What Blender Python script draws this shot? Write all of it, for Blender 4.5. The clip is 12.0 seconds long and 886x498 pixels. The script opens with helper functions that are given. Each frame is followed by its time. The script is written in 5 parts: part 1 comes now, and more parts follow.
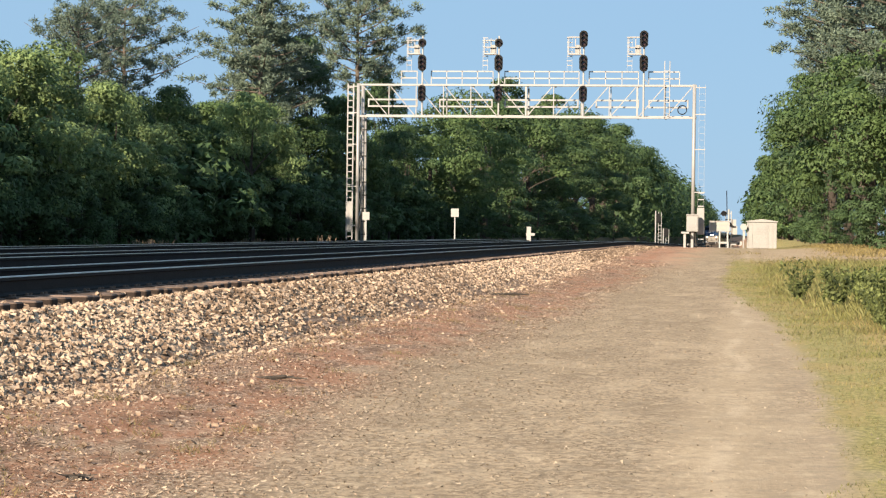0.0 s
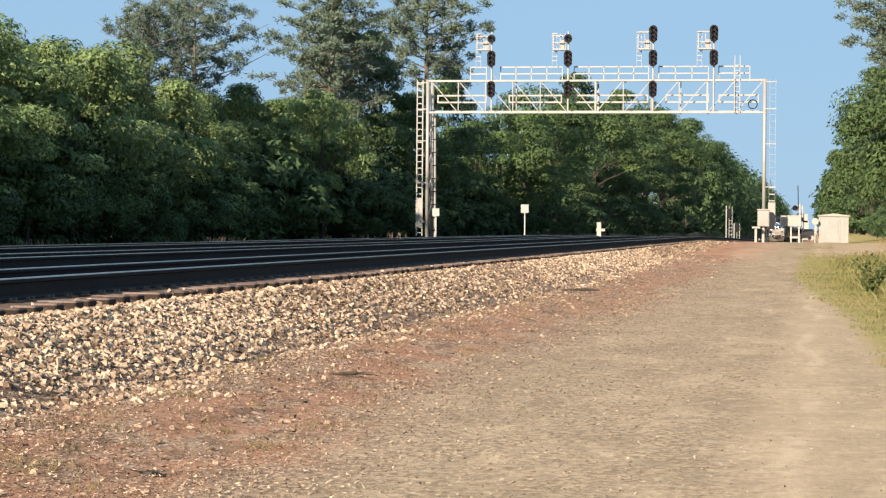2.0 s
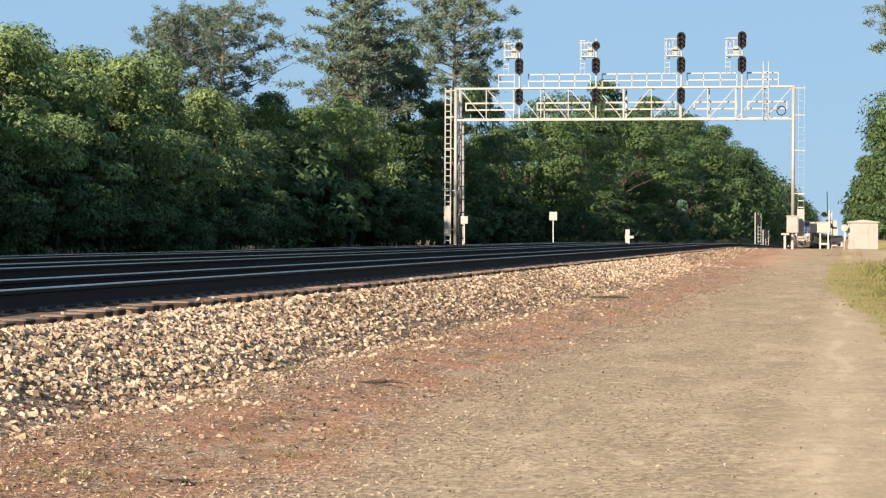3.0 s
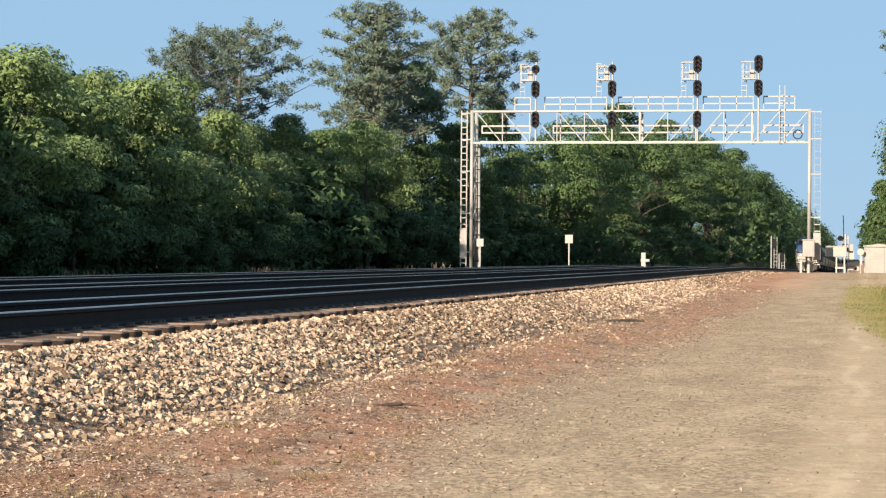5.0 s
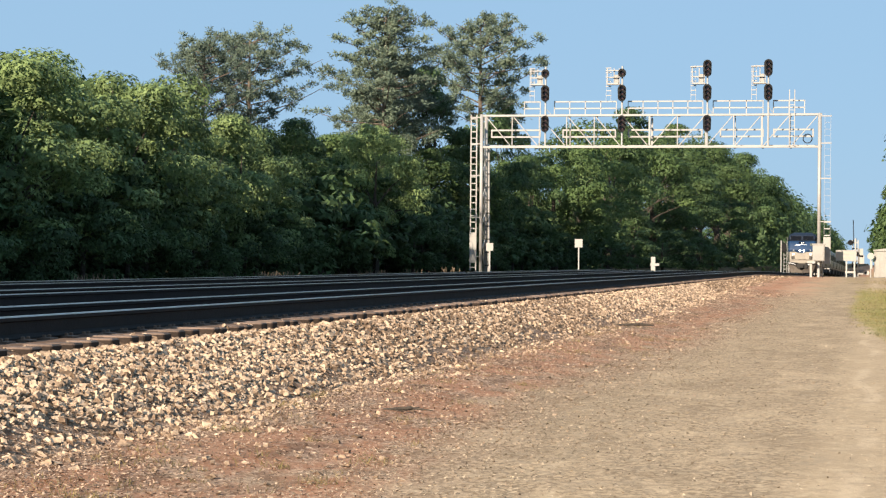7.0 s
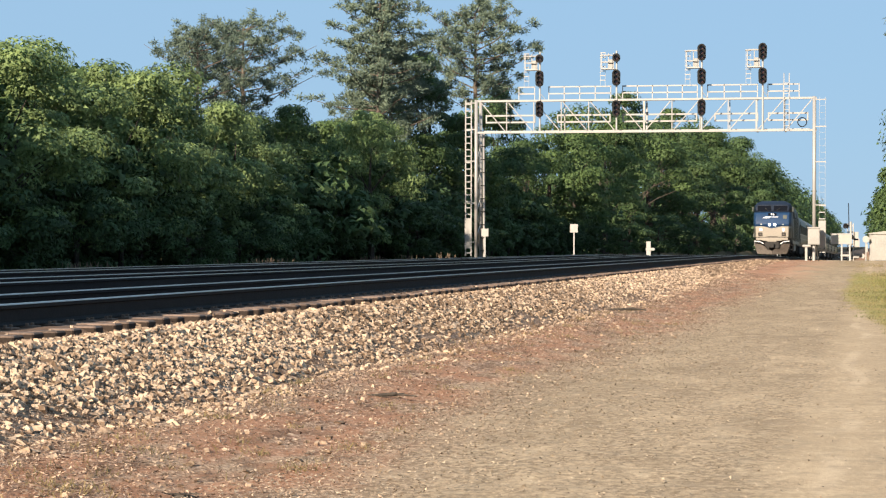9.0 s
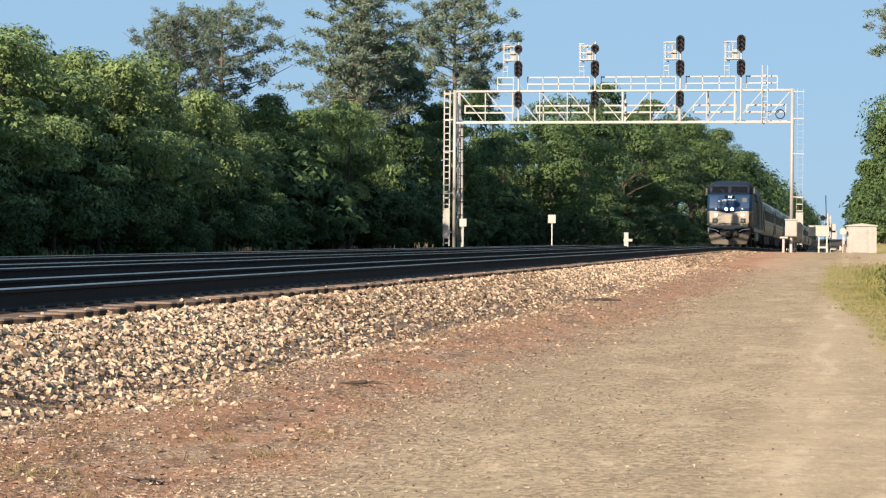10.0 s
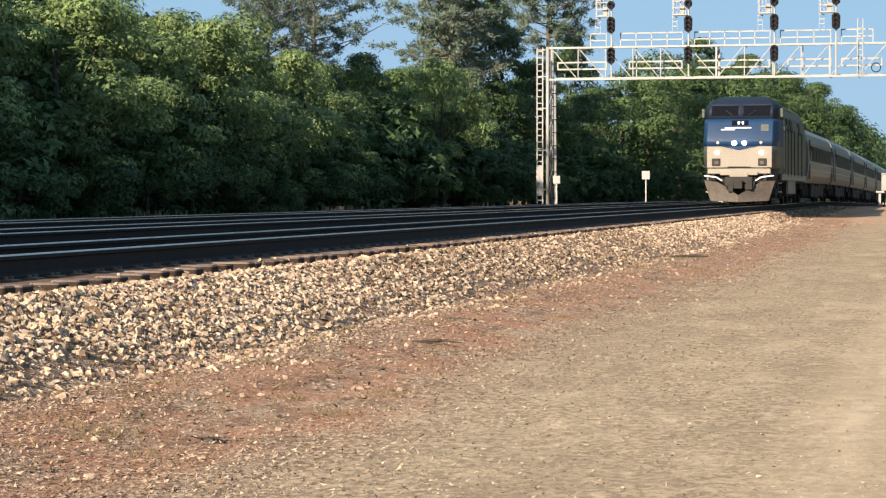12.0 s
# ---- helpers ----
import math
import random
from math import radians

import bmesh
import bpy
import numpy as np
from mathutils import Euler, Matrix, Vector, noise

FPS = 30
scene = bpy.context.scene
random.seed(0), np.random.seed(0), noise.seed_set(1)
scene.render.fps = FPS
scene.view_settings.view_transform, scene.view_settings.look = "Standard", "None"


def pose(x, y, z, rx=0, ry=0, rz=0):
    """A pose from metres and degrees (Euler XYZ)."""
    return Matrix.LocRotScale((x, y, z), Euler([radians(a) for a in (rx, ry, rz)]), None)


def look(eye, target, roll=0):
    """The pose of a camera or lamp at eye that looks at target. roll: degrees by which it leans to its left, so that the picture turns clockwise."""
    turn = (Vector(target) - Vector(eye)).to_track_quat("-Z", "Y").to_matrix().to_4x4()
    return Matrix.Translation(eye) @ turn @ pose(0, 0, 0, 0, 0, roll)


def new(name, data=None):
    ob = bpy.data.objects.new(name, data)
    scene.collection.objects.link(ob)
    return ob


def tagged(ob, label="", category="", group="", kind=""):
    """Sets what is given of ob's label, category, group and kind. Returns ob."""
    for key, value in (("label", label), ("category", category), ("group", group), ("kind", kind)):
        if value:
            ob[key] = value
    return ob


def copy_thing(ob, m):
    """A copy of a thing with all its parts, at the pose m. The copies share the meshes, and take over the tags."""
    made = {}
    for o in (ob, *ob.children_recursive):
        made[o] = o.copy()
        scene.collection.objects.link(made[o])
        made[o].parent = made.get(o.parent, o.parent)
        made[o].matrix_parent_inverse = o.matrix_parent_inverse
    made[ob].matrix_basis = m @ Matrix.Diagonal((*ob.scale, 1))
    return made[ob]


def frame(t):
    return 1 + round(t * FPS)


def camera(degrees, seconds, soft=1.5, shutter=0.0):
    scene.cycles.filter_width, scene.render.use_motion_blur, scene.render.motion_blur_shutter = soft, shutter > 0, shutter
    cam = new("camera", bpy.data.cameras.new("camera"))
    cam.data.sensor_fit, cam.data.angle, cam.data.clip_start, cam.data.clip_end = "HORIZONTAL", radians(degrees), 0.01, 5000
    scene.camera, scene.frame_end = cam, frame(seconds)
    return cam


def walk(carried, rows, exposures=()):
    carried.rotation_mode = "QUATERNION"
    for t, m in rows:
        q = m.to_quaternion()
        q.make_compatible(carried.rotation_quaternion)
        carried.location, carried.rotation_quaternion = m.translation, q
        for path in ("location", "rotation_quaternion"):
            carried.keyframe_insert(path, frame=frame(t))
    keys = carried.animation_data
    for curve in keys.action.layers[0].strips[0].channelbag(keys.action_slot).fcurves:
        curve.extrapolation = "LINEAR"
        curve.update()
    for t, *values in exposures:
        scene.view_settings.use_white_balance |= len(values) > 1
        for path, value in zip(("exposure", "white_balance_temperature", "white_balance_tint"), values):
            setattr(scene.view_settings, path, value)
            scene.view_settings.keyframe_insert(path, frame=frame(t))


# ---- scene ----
# camera and its walk
cam = camera(22.733, 12.0, soft=1.25)
walk(cam, [
    (0, pose(-0.000, 0.000, 1.500, 89.512, -0.750, 8.013)),
    (0.5, pose(0.004, -0.011, 1.498, 89.460, -0.704, 8.511)),
    (1, pose(-0.001, 0.005, 1.497, 89.397, -0.682, 8.968)),
    (1.5, pose(-0.003, 0.005, 1.498, 89.362, -0.599, 9.429)),
    (2, pose(-0.007, 0.000, 1.497, 89.394, -0.469, 9.828)),
    (2.5, pose(-0.004, -0.010, 1.500, 89.464, -0.369, 10.204)),
    (3, pose(-0.010, 0.003, 1.499, 89.589, -0.275, 10.566)),
    (5, pose(-0.016, -0.003, 1.504, 90.170, -0.483, 10.972)),
    (5.5, pose(-0.012, -0.011, 1.507, 90.231, -0.538, 11.002)),
    (6, pose(-0.017, 0.012, 1.505, 90.278, -0.564, 11.073)),
    (6.5, pose(-0.016, 0.012, 1.505, 90.299, -0.548, 11.165)),
    (7, pose(-0.018, 0.012, 1.503, 90.279, -0.485, 11.223)),
    (9, pose(0.102, 0.066, 1.499, 89.915, -0.115, 11.158)),
    (9.5, pose(0.147, 0.051, 1.496, 89.817, -0.261, 10.937)),
    (10, pose(0.195, 0.014, 1.486, 89.662, -0.417, 10.622)),
    (10.5, pose(0.287, -0.063, 1.484, 89.351, -0.496, 10.481)),
    (11, pose(0.373, -0.027, 1.494, 88.952, -0.385, 10.793)),
    (11.5, pose(0.423, 0.005, 1.495, 88.662, -0.192, 11.652)),
    (12, pose(0.442, -0.017, 1.500, 88.547, 0.064, 13.157)),
], exposures=[(0, 1.19), (12, 1.19)])

# world and sun: low morning sun from behind, over the trees on the left
SUN_FROM = Vector((-0.34, -0.83, 0.41)).normalized()
world = bpy.data.worlds.new("sky")
scene.world = world
world.use_nodes = True
wn = world.node_tree
sky = wn.nodes.new("ShaderNodeTexSky")
sky.sky_type, sky.sun_disc = "NISHITA", False
sky.sun_elevation = math.asin(SUN_FROM.z)
sky.sun_rotation = math.atan2(SUN_FROM.x, SUN_FROM.y)
sky.air_density, sky.dust_density, sky.ozone_density = 1.0, 0.1, 5.0
bg = wn.nodes["Background"]
bg.inputs["Strength"].default_value = 0.053
tone = wn.nodes.new("ShaderNodeMix")
tone.data_type, tone.blend_type = "RGBA", "MULTIPLY"
tone.inputs["Factor"].default_value = 1.0
tone.inputs["B"].default_value = (0.74, 0.735, 0.80, 1)
wn.links.new(sky.outputs[0], tone.inputs["A"])
haze = wn.nodes.new("ShaderNodeMix")
haze.data_type = "RGBA"
haze.inputs["Factor"].default_value = 0.86
haze.inputs["B"].default_value = (3.0, 4.8, 6.75, 1)
wn.links.new(tone.outputs["Result"], haze.inputs["A"])
wn.links.new(haze.outputs["Result"], bg.inputs[0])
sun_data = bpy.data.lights.new("sun", "SUN")
sun_data.energy, sun_data.angle, sun_data.color = 5.0, radians(0.5), (1.0, 0.828, 0.635)
sun = new("sun", sun_data)
sun.matrix_world = look(SUN_FROM * 200, (0, 0, 0))


# ---- materials ----
def material(name, color, rough=0.7, metal=0.0, vary=0.25, scale=8.0, fine=60.0, bump=0.3, dist=0.01, per_object=0.0, per_island=0.0, tint=None):
    """A surface with variation at two scales, a bump and optional variation by piece."""
    m = bpy.data.materials.new(name)
    m.use_nodes = True
    n, l = m.node_tree.nodes, m.node_tree.links
    b = n["Principled BSDF"]
    b.inputs["Roughness"].default_value, b.inputs["Metallic"].default_value = rough, metal
    co = n.new("ShaderNodeTexCoord")
    big, small = n.new("ShaderNodeTexNoise"), n.new("ShaderNodeTexNoise")
    big.inputs["Scale"].default_value, small.inputs["Scale"].default_value = scale, fine
    big.inputs["Detail"].default_value = 4
    for t in (big, small):
        l.new(co.outputs["Object"], t.inputs["Vector"])
    add = n.new("ShaderNodeMath")
    add.operation = "ADD"
    l.new(big.outputs["Fac"], add.inputs[0])
    l.new(small.outputs["Fac"], add.inputs[1])
    last = add.outputs[0]
    for amount, kind, out in ((per_object, "ShaderNodeObjectInfo", "Random"), (per_island, "ShaderNodeNewGeometry", "Random Per Island")):
        if amount:
            i, mul = n.new(kind), n.new("ShaderNodeMath")
            mul.operation = "MULTIPLY_ADD"
            mul.inputs[1].default_value = amount
            l.new(i.outputs[out], mul.inputs[0])
            l.new(last, mul.inputs[2])
            off = n.new("ShaderNodeMath")
            off.inputs[1].default_value = -amount / 2
            l.new(mul.outputs[0], off.inputs[0])
            last = off.outputs[0]
    ramp = n.new("ShaderNodeMapRange")
    ramp.inputs["From Min"].default_value, ramp.inputs["From Max"].default_value = 0.6, 1.4
    l.new(last, ramp.inputs["Value"])
    mix = n.new("ShaderNodeMix")
    mix.data_type = "RGBA"
    lo = [c * (1 - vary) for c in color]
    hi = [min(1, c * (1 + vary)) for c in (tint or color)]
    mix.inputs["A"].default_value, mix.inputs["B"].default_value = (*lo, 1), (*hi, 1)
    l.new(ramp.outputs[0], mix.inputs["Factor"])
    l.new(mix.outputs["Result"], b.inputs["Base Color"])
    if bump:
        bp = n.new("ShaderNodeBump")
        bp.inputs["Strength"].default_value, bp.inputs["Distance"].default_value = bump, dist
        l.new(add.outputs[0], bp.inputs["Height"])
        l.new(bp.outputs[0], b.inputs["Normal"])
    return m


def leaf_material(name, color, vary=0.35, glow=0.28):
    m = material(name, color, rough=0.62, vary=vary, scale=0.35, fine=2.0, bump=0, per_object=0.35, per_island=0.65,
                 tint=(color[0] * 1.25, color[1] * 1.15, color[2] * 1.0))
    n, l = m.node_tree.nodes, m.node_tree.links
    b = n["Principled BSDF"]
    b.inputs["Specular IOR Level"].default_value = 0.25
    tr, mx = n.new("ShaderNodeBsdfTranslucent"), n.new("ShaderNodeMixShader")
    mx.inputs[0].default_value = glow
    src = b.inputs["Base Color"].links[0].from_socket
    l.new(src, tr.inputs["Color"])
    l.new(b.outputs[0], mx.inputs[1])
    l.new(tr.outputs[0], mx.inputs[2])
    l.new(mx.outputs[0], n["Material Output"].inputs["Surface"])
    return m


def lamp_material(name, color, strength):
    m = bpy.data.materials.new(name)
    m.use_nodes = True
    b = m.node_tree.nodes["Principled BSDF"]
    b.inputs["Base Color"].default_value = (*color, 1)
    b.inputs["Emission Color"].default_value = (*color, 1)
    b.inputs["Emission Strength"].default_value = strength
    return m


def ground_material():
    """Zones across the right of way: stone bed, rusty litter, sandy road, grass verge, forest floor."""
    m = bpy.data.materials.new("ground")
    m.use_nodes = True
    n, l = m.node_tree.nodes, m.node_tree.links
    b = n["Principled BSDF"]
    b.inputs["Roughness"].default_value = 0.95
    b.inputs["Specular IOR Level"].default_value = 0.15
    co, sep = n.new("ShaderNodeTexCoord"), n.new("ShaderNodeSeparateXYZ")
    l.new(co.outputs["Object"], sep.inputs[0])

    def noisy(scale, detail=4, rough=0.6, stretch=(1, 1, 1)):
        mp, t = n.new("ShaderNodeMapping"), n.new("ShaderNodeTexNoise")
        mp.inputs["Scale"].default_value = stretch
        t.inputs["Scale"].default_value, t.inputs["Detail"].default_value, t.inputs["Roughness"].default_value = scale, detail, rough
        l.new(co.outputs["Object"], mp.inputs[0])
        l.new(mp.outputs[0], t.inputs["Vector"])
        return t.outputs["Fac"]

    def op(kind, a, c, d=None):
        x = n.new("ShaderNodeMath")
        x.operation = kind
        for i, v in enumerate((a, c, d)):
            if v is None:
                continue
            if isinstance(v, (int, float)):
                x.inputs[i].default_value = v
            else:
                l.new(v, x.inputs[i])
        return x.outputs[0]

    def span(v, a, c):
        r = n.new("ShaderNodeMapRange")
        r.interpolation_type = "SMOOTHSTEP"
        r.inputs["From Min"].default_value, r.inputs["From Max"].default_value = a, c
        l.new(v, r.inputs["Value"])
        return r.outputs[0]

    def blend(f, a, c):
        x = n.new("ShaderNodeMix")
        x.data_type = "RGBA"
        if isinstance(f, (int, float)):
            x.inputs["Factor"].default_value = f
        else:
            l.new(f, x.inputs["Factor"])
        for k, v in (("A", a), ("B", c)):
            if isinstance(v, tuple):
                x.inputs[k].default_value = (*v, 1)
            else:
                l.new(v, x.inputs[k])
        return x.outputs["Result"]

    grain = noisy(55, 3, 0.7)
    chips = noisy(17, 4, 0.7, (1, 0.6, 1))
    patch = noisy(1.3, 5, 0.6, (1, 0.35, 1))
    broad = noisy(0.35, 4, 0.6, (1, 0.3, 1))
    x_edge = op("ADD", sep.outputs["X"], op("MULTIPLY_ADD", patch, 2.0, -1.0))
    x_soft = op("ADD", sep.outputs["X"], op("MULTIPLY_ADD", broad, 3.0, -1.5))
    y = sep.outputs["Y"]
    # sandy road with paler wheel tracks
    road = blend(span(chips, 0.40, 0.62), (0.205, 0.152, 0.098), (0.45, 0.342, 0.224))
    road = blend(op("MULTIPLY", span(broad, 0.42, 0.60), 0.6), road, (0.255, 0.192, 0.124))
    road = blend(op("MULTIPLY", span(noisy(0.8, 5, 0.65, (1, 0.45, 1)), 0.50, 0.64), 0.5), road, (0.205, 0.150, 0.096))
    road = blend(op("MULTIPLY", span(patch, 0.5, 0.66), 0.45), road, (0.50, 0.385, 0.255))
    wheel = op("SUBTRACT", 1, span(op("ABSOLUTE", op("ADD", sep.outputs["X"], op("MULTIPLY_ADD", broad, 0.5, -0.05)), 0), 0.1, 0.6))
    road = blend(op("MULTIPLY", wheel, 0.45), road, (0.48, 0.37, 0.245))
    rut = op("SUBTRACT", 1, span(op("ABSOLUTE", op("ADD", sep.outputs["X"], op("MULTIPLY_ADD", noisy(0.22, 3, 0.5, (0, 1, 0)), 0.9, -0.25)), 0), 0.03, 0.14))
    road = blend(op("MULTIPLY", op("MULTIPLY", rut, span(noisy(0.5, 4, 0.6, (1, 0.5, 1)), 0.42, 0.56)), 0.35), road, (0.60, 0.475, 0.335))
    road = blend(op("MULTIPLY", span(x_soft, -0.2, 0.9), 0.45), road, (0.46, 0.355, 0.24))
    road = blend(op("MULTIPLY", span(noisy(4.5, 5, 0.65), 0.50, 0.66), 0.5), road, (0.52, 0.41, 0.275))
    road = blend(op("MULTIPLY", span(noisy(3.2, 5, 0.65), 0.50, 0.36), 0.5), road, (0.27, 0.215, 0.15))
    road = blend(op("MULTIPLY", span(noisy(38, 5, 0.75, (0.8, 1.3, 1)), 0.56, 0.44), 0.2), road, (0.17, 0.13, 0.085))
    road = blend(op("MULTIPLY", span(grain, 0.62, 0.75), 0.5), road, (0.55, 0.45, 0.33))
    road = blend(op("MULTIPLY", span(grain, 0.38, 0.28), 0.4), road, (0.09, 0.07, 0.05))
    # rusty needle litter
    litter = blend(span(chips, 0.40, 0.60), (0.135, 0.076, 0.050), (0.56, 0.40, 0.285))
    litter = blend(op("MULTIPLY", span(patch, 0.48, 0.62), 0.55), litter, (0.44, 0.34, 0.235))
    litter = blend(op("MULTIPLY", span(noisy(2.6, 5, 0.65, (1, 0.5, 1)), 0.5, 0.38), 0.8), litter, (0.13, 0.070, 0.043))
    litter = blend(op("MULTIPLY", span(noisy(33, 5, 0.75, (0.8, 1.3, 1)), 0.56, 0.46), 0.7), litter, (0.13, 0.075, 0.046))
    litter = blend(op("MULTIPLY", span(grain, 0.60, 0.72), 0.6), litter, (0.60, 0.48, 0.36))
    col = blend(span(x_soft, -4.5, -2.5), litter, road)
    # rust-red dust by the crossing
    red = op("MULTIPLY", op("MULTIPLY", span(y, 70, 96), span(op("MULTIPLY", x_edge, -1), 1.6, 3.2)), span(noisy(0.9, 4, 0.6, (1, 0.3, 1)), 0.36, 0.55))
    col = blend(op("MULTIPLY", red, 0.45), col, (0.50, 0.27, 0.17))
    strip = op("MULTIPLY", span(x_soft, -5.6, -4.9), op("SUBTRACT", 1, span(x_soft, -4.1, -3.3)))
    strip = op("MULTIPLY", strip, span(noisy(1.7, 5, 0.65, (1, 0.4, 1)), 0.40, 0.58))
    col = blend(op("MULTIPLY", strip, 0.7), col, (0.34, 0.170, 0.098))
    # stone bed, darkened to paint shade into the gaps between stones
    bed = blend(span(grain, 0.36, 0.60), (0.065, 0.038, 0.021), (0.22, 0.145, 0.088))
    bed = blend(op("MULTIPLY", span(op("MULTIPLY", sep.outputs["X"], -1), 6.75, 6.9), 0.8), bed, (0.125, 0.080, 0.058))
    bed = blend(op("MULTIPLY", span(op("MULTIPLY", sep.outputs["X"], -1), 7.4, 7.7), 0.85), bed, (0.05, 0.04, 0.034))
    col = blend(span(op("MULTIPLY", x_edge, -1), 5.8, 6.15), col, bed)
    # grass verge: its edge swings in towards the road, then gives way to the bare crossing ground
    x_grass = op("ADD", sep.outputs["X"], op("MULTIPLY_ADD", patch, 0.9, -0.45))
    edge = op("ADD", op("ADD", x_grass, op("MULTIPLY", span(y, 28, 70), 1.5)), op("MULTIPLY_ADD", span(y, 18, 32), 0.05, -0.05))
    grass = blend(span(chips, 0.35, 0.7), (0.17, 0.155, 0.055), (0.38, 0.32, 0.13))
    grass = blend(op("MULTIPLY", span(patch, 0.45, 0.62), 0.6), grass, (0.33, 0.24, 0.11))
    mask = op("MULTIPLY", span(edge, 0.45, 0.8), op("SUBTRACT", 1, op("MULTIPLY", span(y, 86, 98), op("SUBTRACT", 1, span(y, 118, 128)))))
    mask = op("MULTIPLY", mask, op("SUBTRACT", 1, op("MULTIPLY", span(y, 118, 128), span(op("MULTIPLY", x_edge, -1), -1.4, -0.6))))
    col = blend(mask, col, grass)
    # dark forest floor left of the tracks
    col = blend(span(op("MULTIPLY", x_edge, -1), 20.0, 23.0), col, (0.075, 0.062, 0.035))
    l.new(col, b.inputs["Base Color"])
    bp = n.new("ShaderNodeBump")
    bp.inputs["Strength"].default_value, bp.inputs["Distance"].default_value = 0.22, 0.03
    l.new(op("ADD", grain, op("MULTIPLY", chips, 1.6)), bp.inputs["Height"])
    l.new(bp.outputs[0], b.inputs["Normal"])
    return m


GROUND = ground_material()
STONE = material("pale ballast stone", (0.24, 0.158, 0.100), 0.95, vary=0.5, scale=9, fine=40, bump=0.5, dist=0.01, per_object=0.9, per_island=1.2, tint=(0.335, 0.25, 0.178))
CHIP = material("rusty litter chips", (0.17, 0.100, 0.064), 0.95, vary=0.6, scale=5, fine=40, bump=0.2, per_island=1.5, tint=(0.30, 0.215, 0.15))
# tie ends and sides: the shade they lie in is put into this colour
TIE_SHADED = material("creosoted timber darkened for shade", (0.028, 0.020, 0.016), 0.9, vary=0.4, scale=3, fine=35, bump=0.4, per_object=0.4)
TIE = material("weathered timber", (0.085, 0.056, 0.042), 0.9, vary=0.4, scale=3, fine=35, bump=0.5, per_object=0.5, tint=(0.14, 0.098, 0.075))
# rust taken near black: the shade on the rail's side is in the colour
RUST = material("rusty rail steel darkened for shade", (0.014, 0.013, 0.014), 0.8, 0.1, vary=0.35, scale=4, fine=50, bump=0.3)
SHINE = material("polished rail head", (0.44, 0.43, 0.42), 0.3, 1.0, vary=0.1, scale=2, fine=30, bump=0.05)
WHITE = material("galvanised white steel", (0.298, 0.292, 0.282), 0.5, 0.15, vary=0.14, scale=1.5, fine=20, bump=0.08)
GALV = material("thin galvanised steel", (0.34, 0.34, 0.33), 0.5, 0.1, vary=0.15, scale=2, fine=25, bump=0.05)
BLACK = material("matt black signal paint", (0.004, 0.004, 0.005), 0.6, vary=0.4, scale=5, fine=40, bump=0.1)
LENS = material("unlit signal lens", (0.06, 0.03, 0.03), 0.15, vary=0.15, scale=5, fine=20, bump=0)
BOXW = material("off-white enamelled metal", (0.275, 0.267, 0.252), 0.55, vary=0.2, scale=1.4, fine=18, bump=0.08)
SIGN = material("white sign face", (0.31, 0.302, 0.285), 0.5, vary=0.1, scale=4, fine=30, bump=0.03)
INK = material("dark sign lettering bars", (0.30, 0.33, 0.28), 0.7, vary=0.1, bump=0)
BARK = material("pine bark", (0.11, 0.088, 0.07), 0.95, vary=0.45, scale=2.5, fine=14, bump=0.8, dist=0.05)
DARKBARK = material("grey brown bark", (0.05, 0.040, 0.031), 0.95, vary=0.45, scale=2.5, fine=14, bump=0.8, dist=0.05)
LEAF = leaf_material("broad leaves", (0.066, 0.112, 0.044))
LEAF_B = leaf_material("deep green leaves", (0.053, 0.095, 0.043))
# brighter copy of the leaf material, with sunlight put into its colour
LEAF_LIT = leaf_material("yellow-green leaves brightened for sun", (0.138, 0.204, 0.088))
NEEDLE = leaf_material("pine needles", (0.098, 0.138, 0.110), vary=0.3, glow=0.15)
GRASSY = leaf_material("green grass blades", (0.155, 0.160, 0.066), vary=0.35, glow=0.3)
STRAWY = leaf_material("yellowed grass blades", (0.20, 0.17, 0.08), vary=0.4, glow=0.3)
WEED = leaf_material("weed leaves", (0.115, 0.145, 0.055), vary=0.55, glow=0.3)
NAVY = material("navy roof paint", (0.009, 0.016, 0.032), 0.6, vary=0.2, scale=1.2, fine=12, bump=0.03)
BLUE = material("dark blue locomotive paint", (0.010, 0.034, 0.086), 0.45, vary=0.12, scale=1.2, fine=12, bump=0.03)
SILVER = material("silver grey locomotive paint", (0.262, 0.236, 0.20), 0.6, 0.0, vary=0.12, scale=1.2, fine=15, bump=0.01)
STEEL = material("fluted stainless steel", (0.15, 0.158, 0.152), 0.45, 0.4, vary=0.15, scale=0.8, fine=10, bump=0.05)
# silver-grey side paint, taken darker to hold the shade of the side
SIDE = material("grey body side darkened for shade", (0.055, 0.062, 0.052), 0.55, 0.0, vary=0.22, scale=0.9, fine=9, bump=0.05)
GRIME = material("black underframe grime", (0.022, 0.020, 0.019), 0.85, vary=0.4, scale=3, fine=20, bump=0.3)
PLOW = material("dusty grey pilot steel", (0.085, 0.070, 0.058), 0.65, 0.1, vary=0.5, scale=2.5, fine=16, bump=0.1)
GLASS = material("dark tinted window glass", (0.006, 0.007, 0.010), 0.18, vary=0.1, bump=0)
WINDOW = material("dark coach window glass", (0.010, 0.012, 0.016), 0.5, vary=0.2, scale=0.7, bump=0)
WINDOW.node_tree.nodes["Principled BSDF"].inputs["Specular IOR Level"].default_value = 0.06
STRIPE = material("white vinyl stripe", (0.75, 0.77, 0.8), 0.4, vary=0.05, bump=0)
for m in (BLUE, NAVY, SILVER, BLACK, RUST, TIE_SHADED, GLASS):
    m.node_tree.nodes['Principled BSDF'].inputs['Specular IOR Level'].default_value = 0.2
GLASS.node_tree.nodes['Principled BSDF'].inputs['Specular IOR Level'].default_value = 0.1
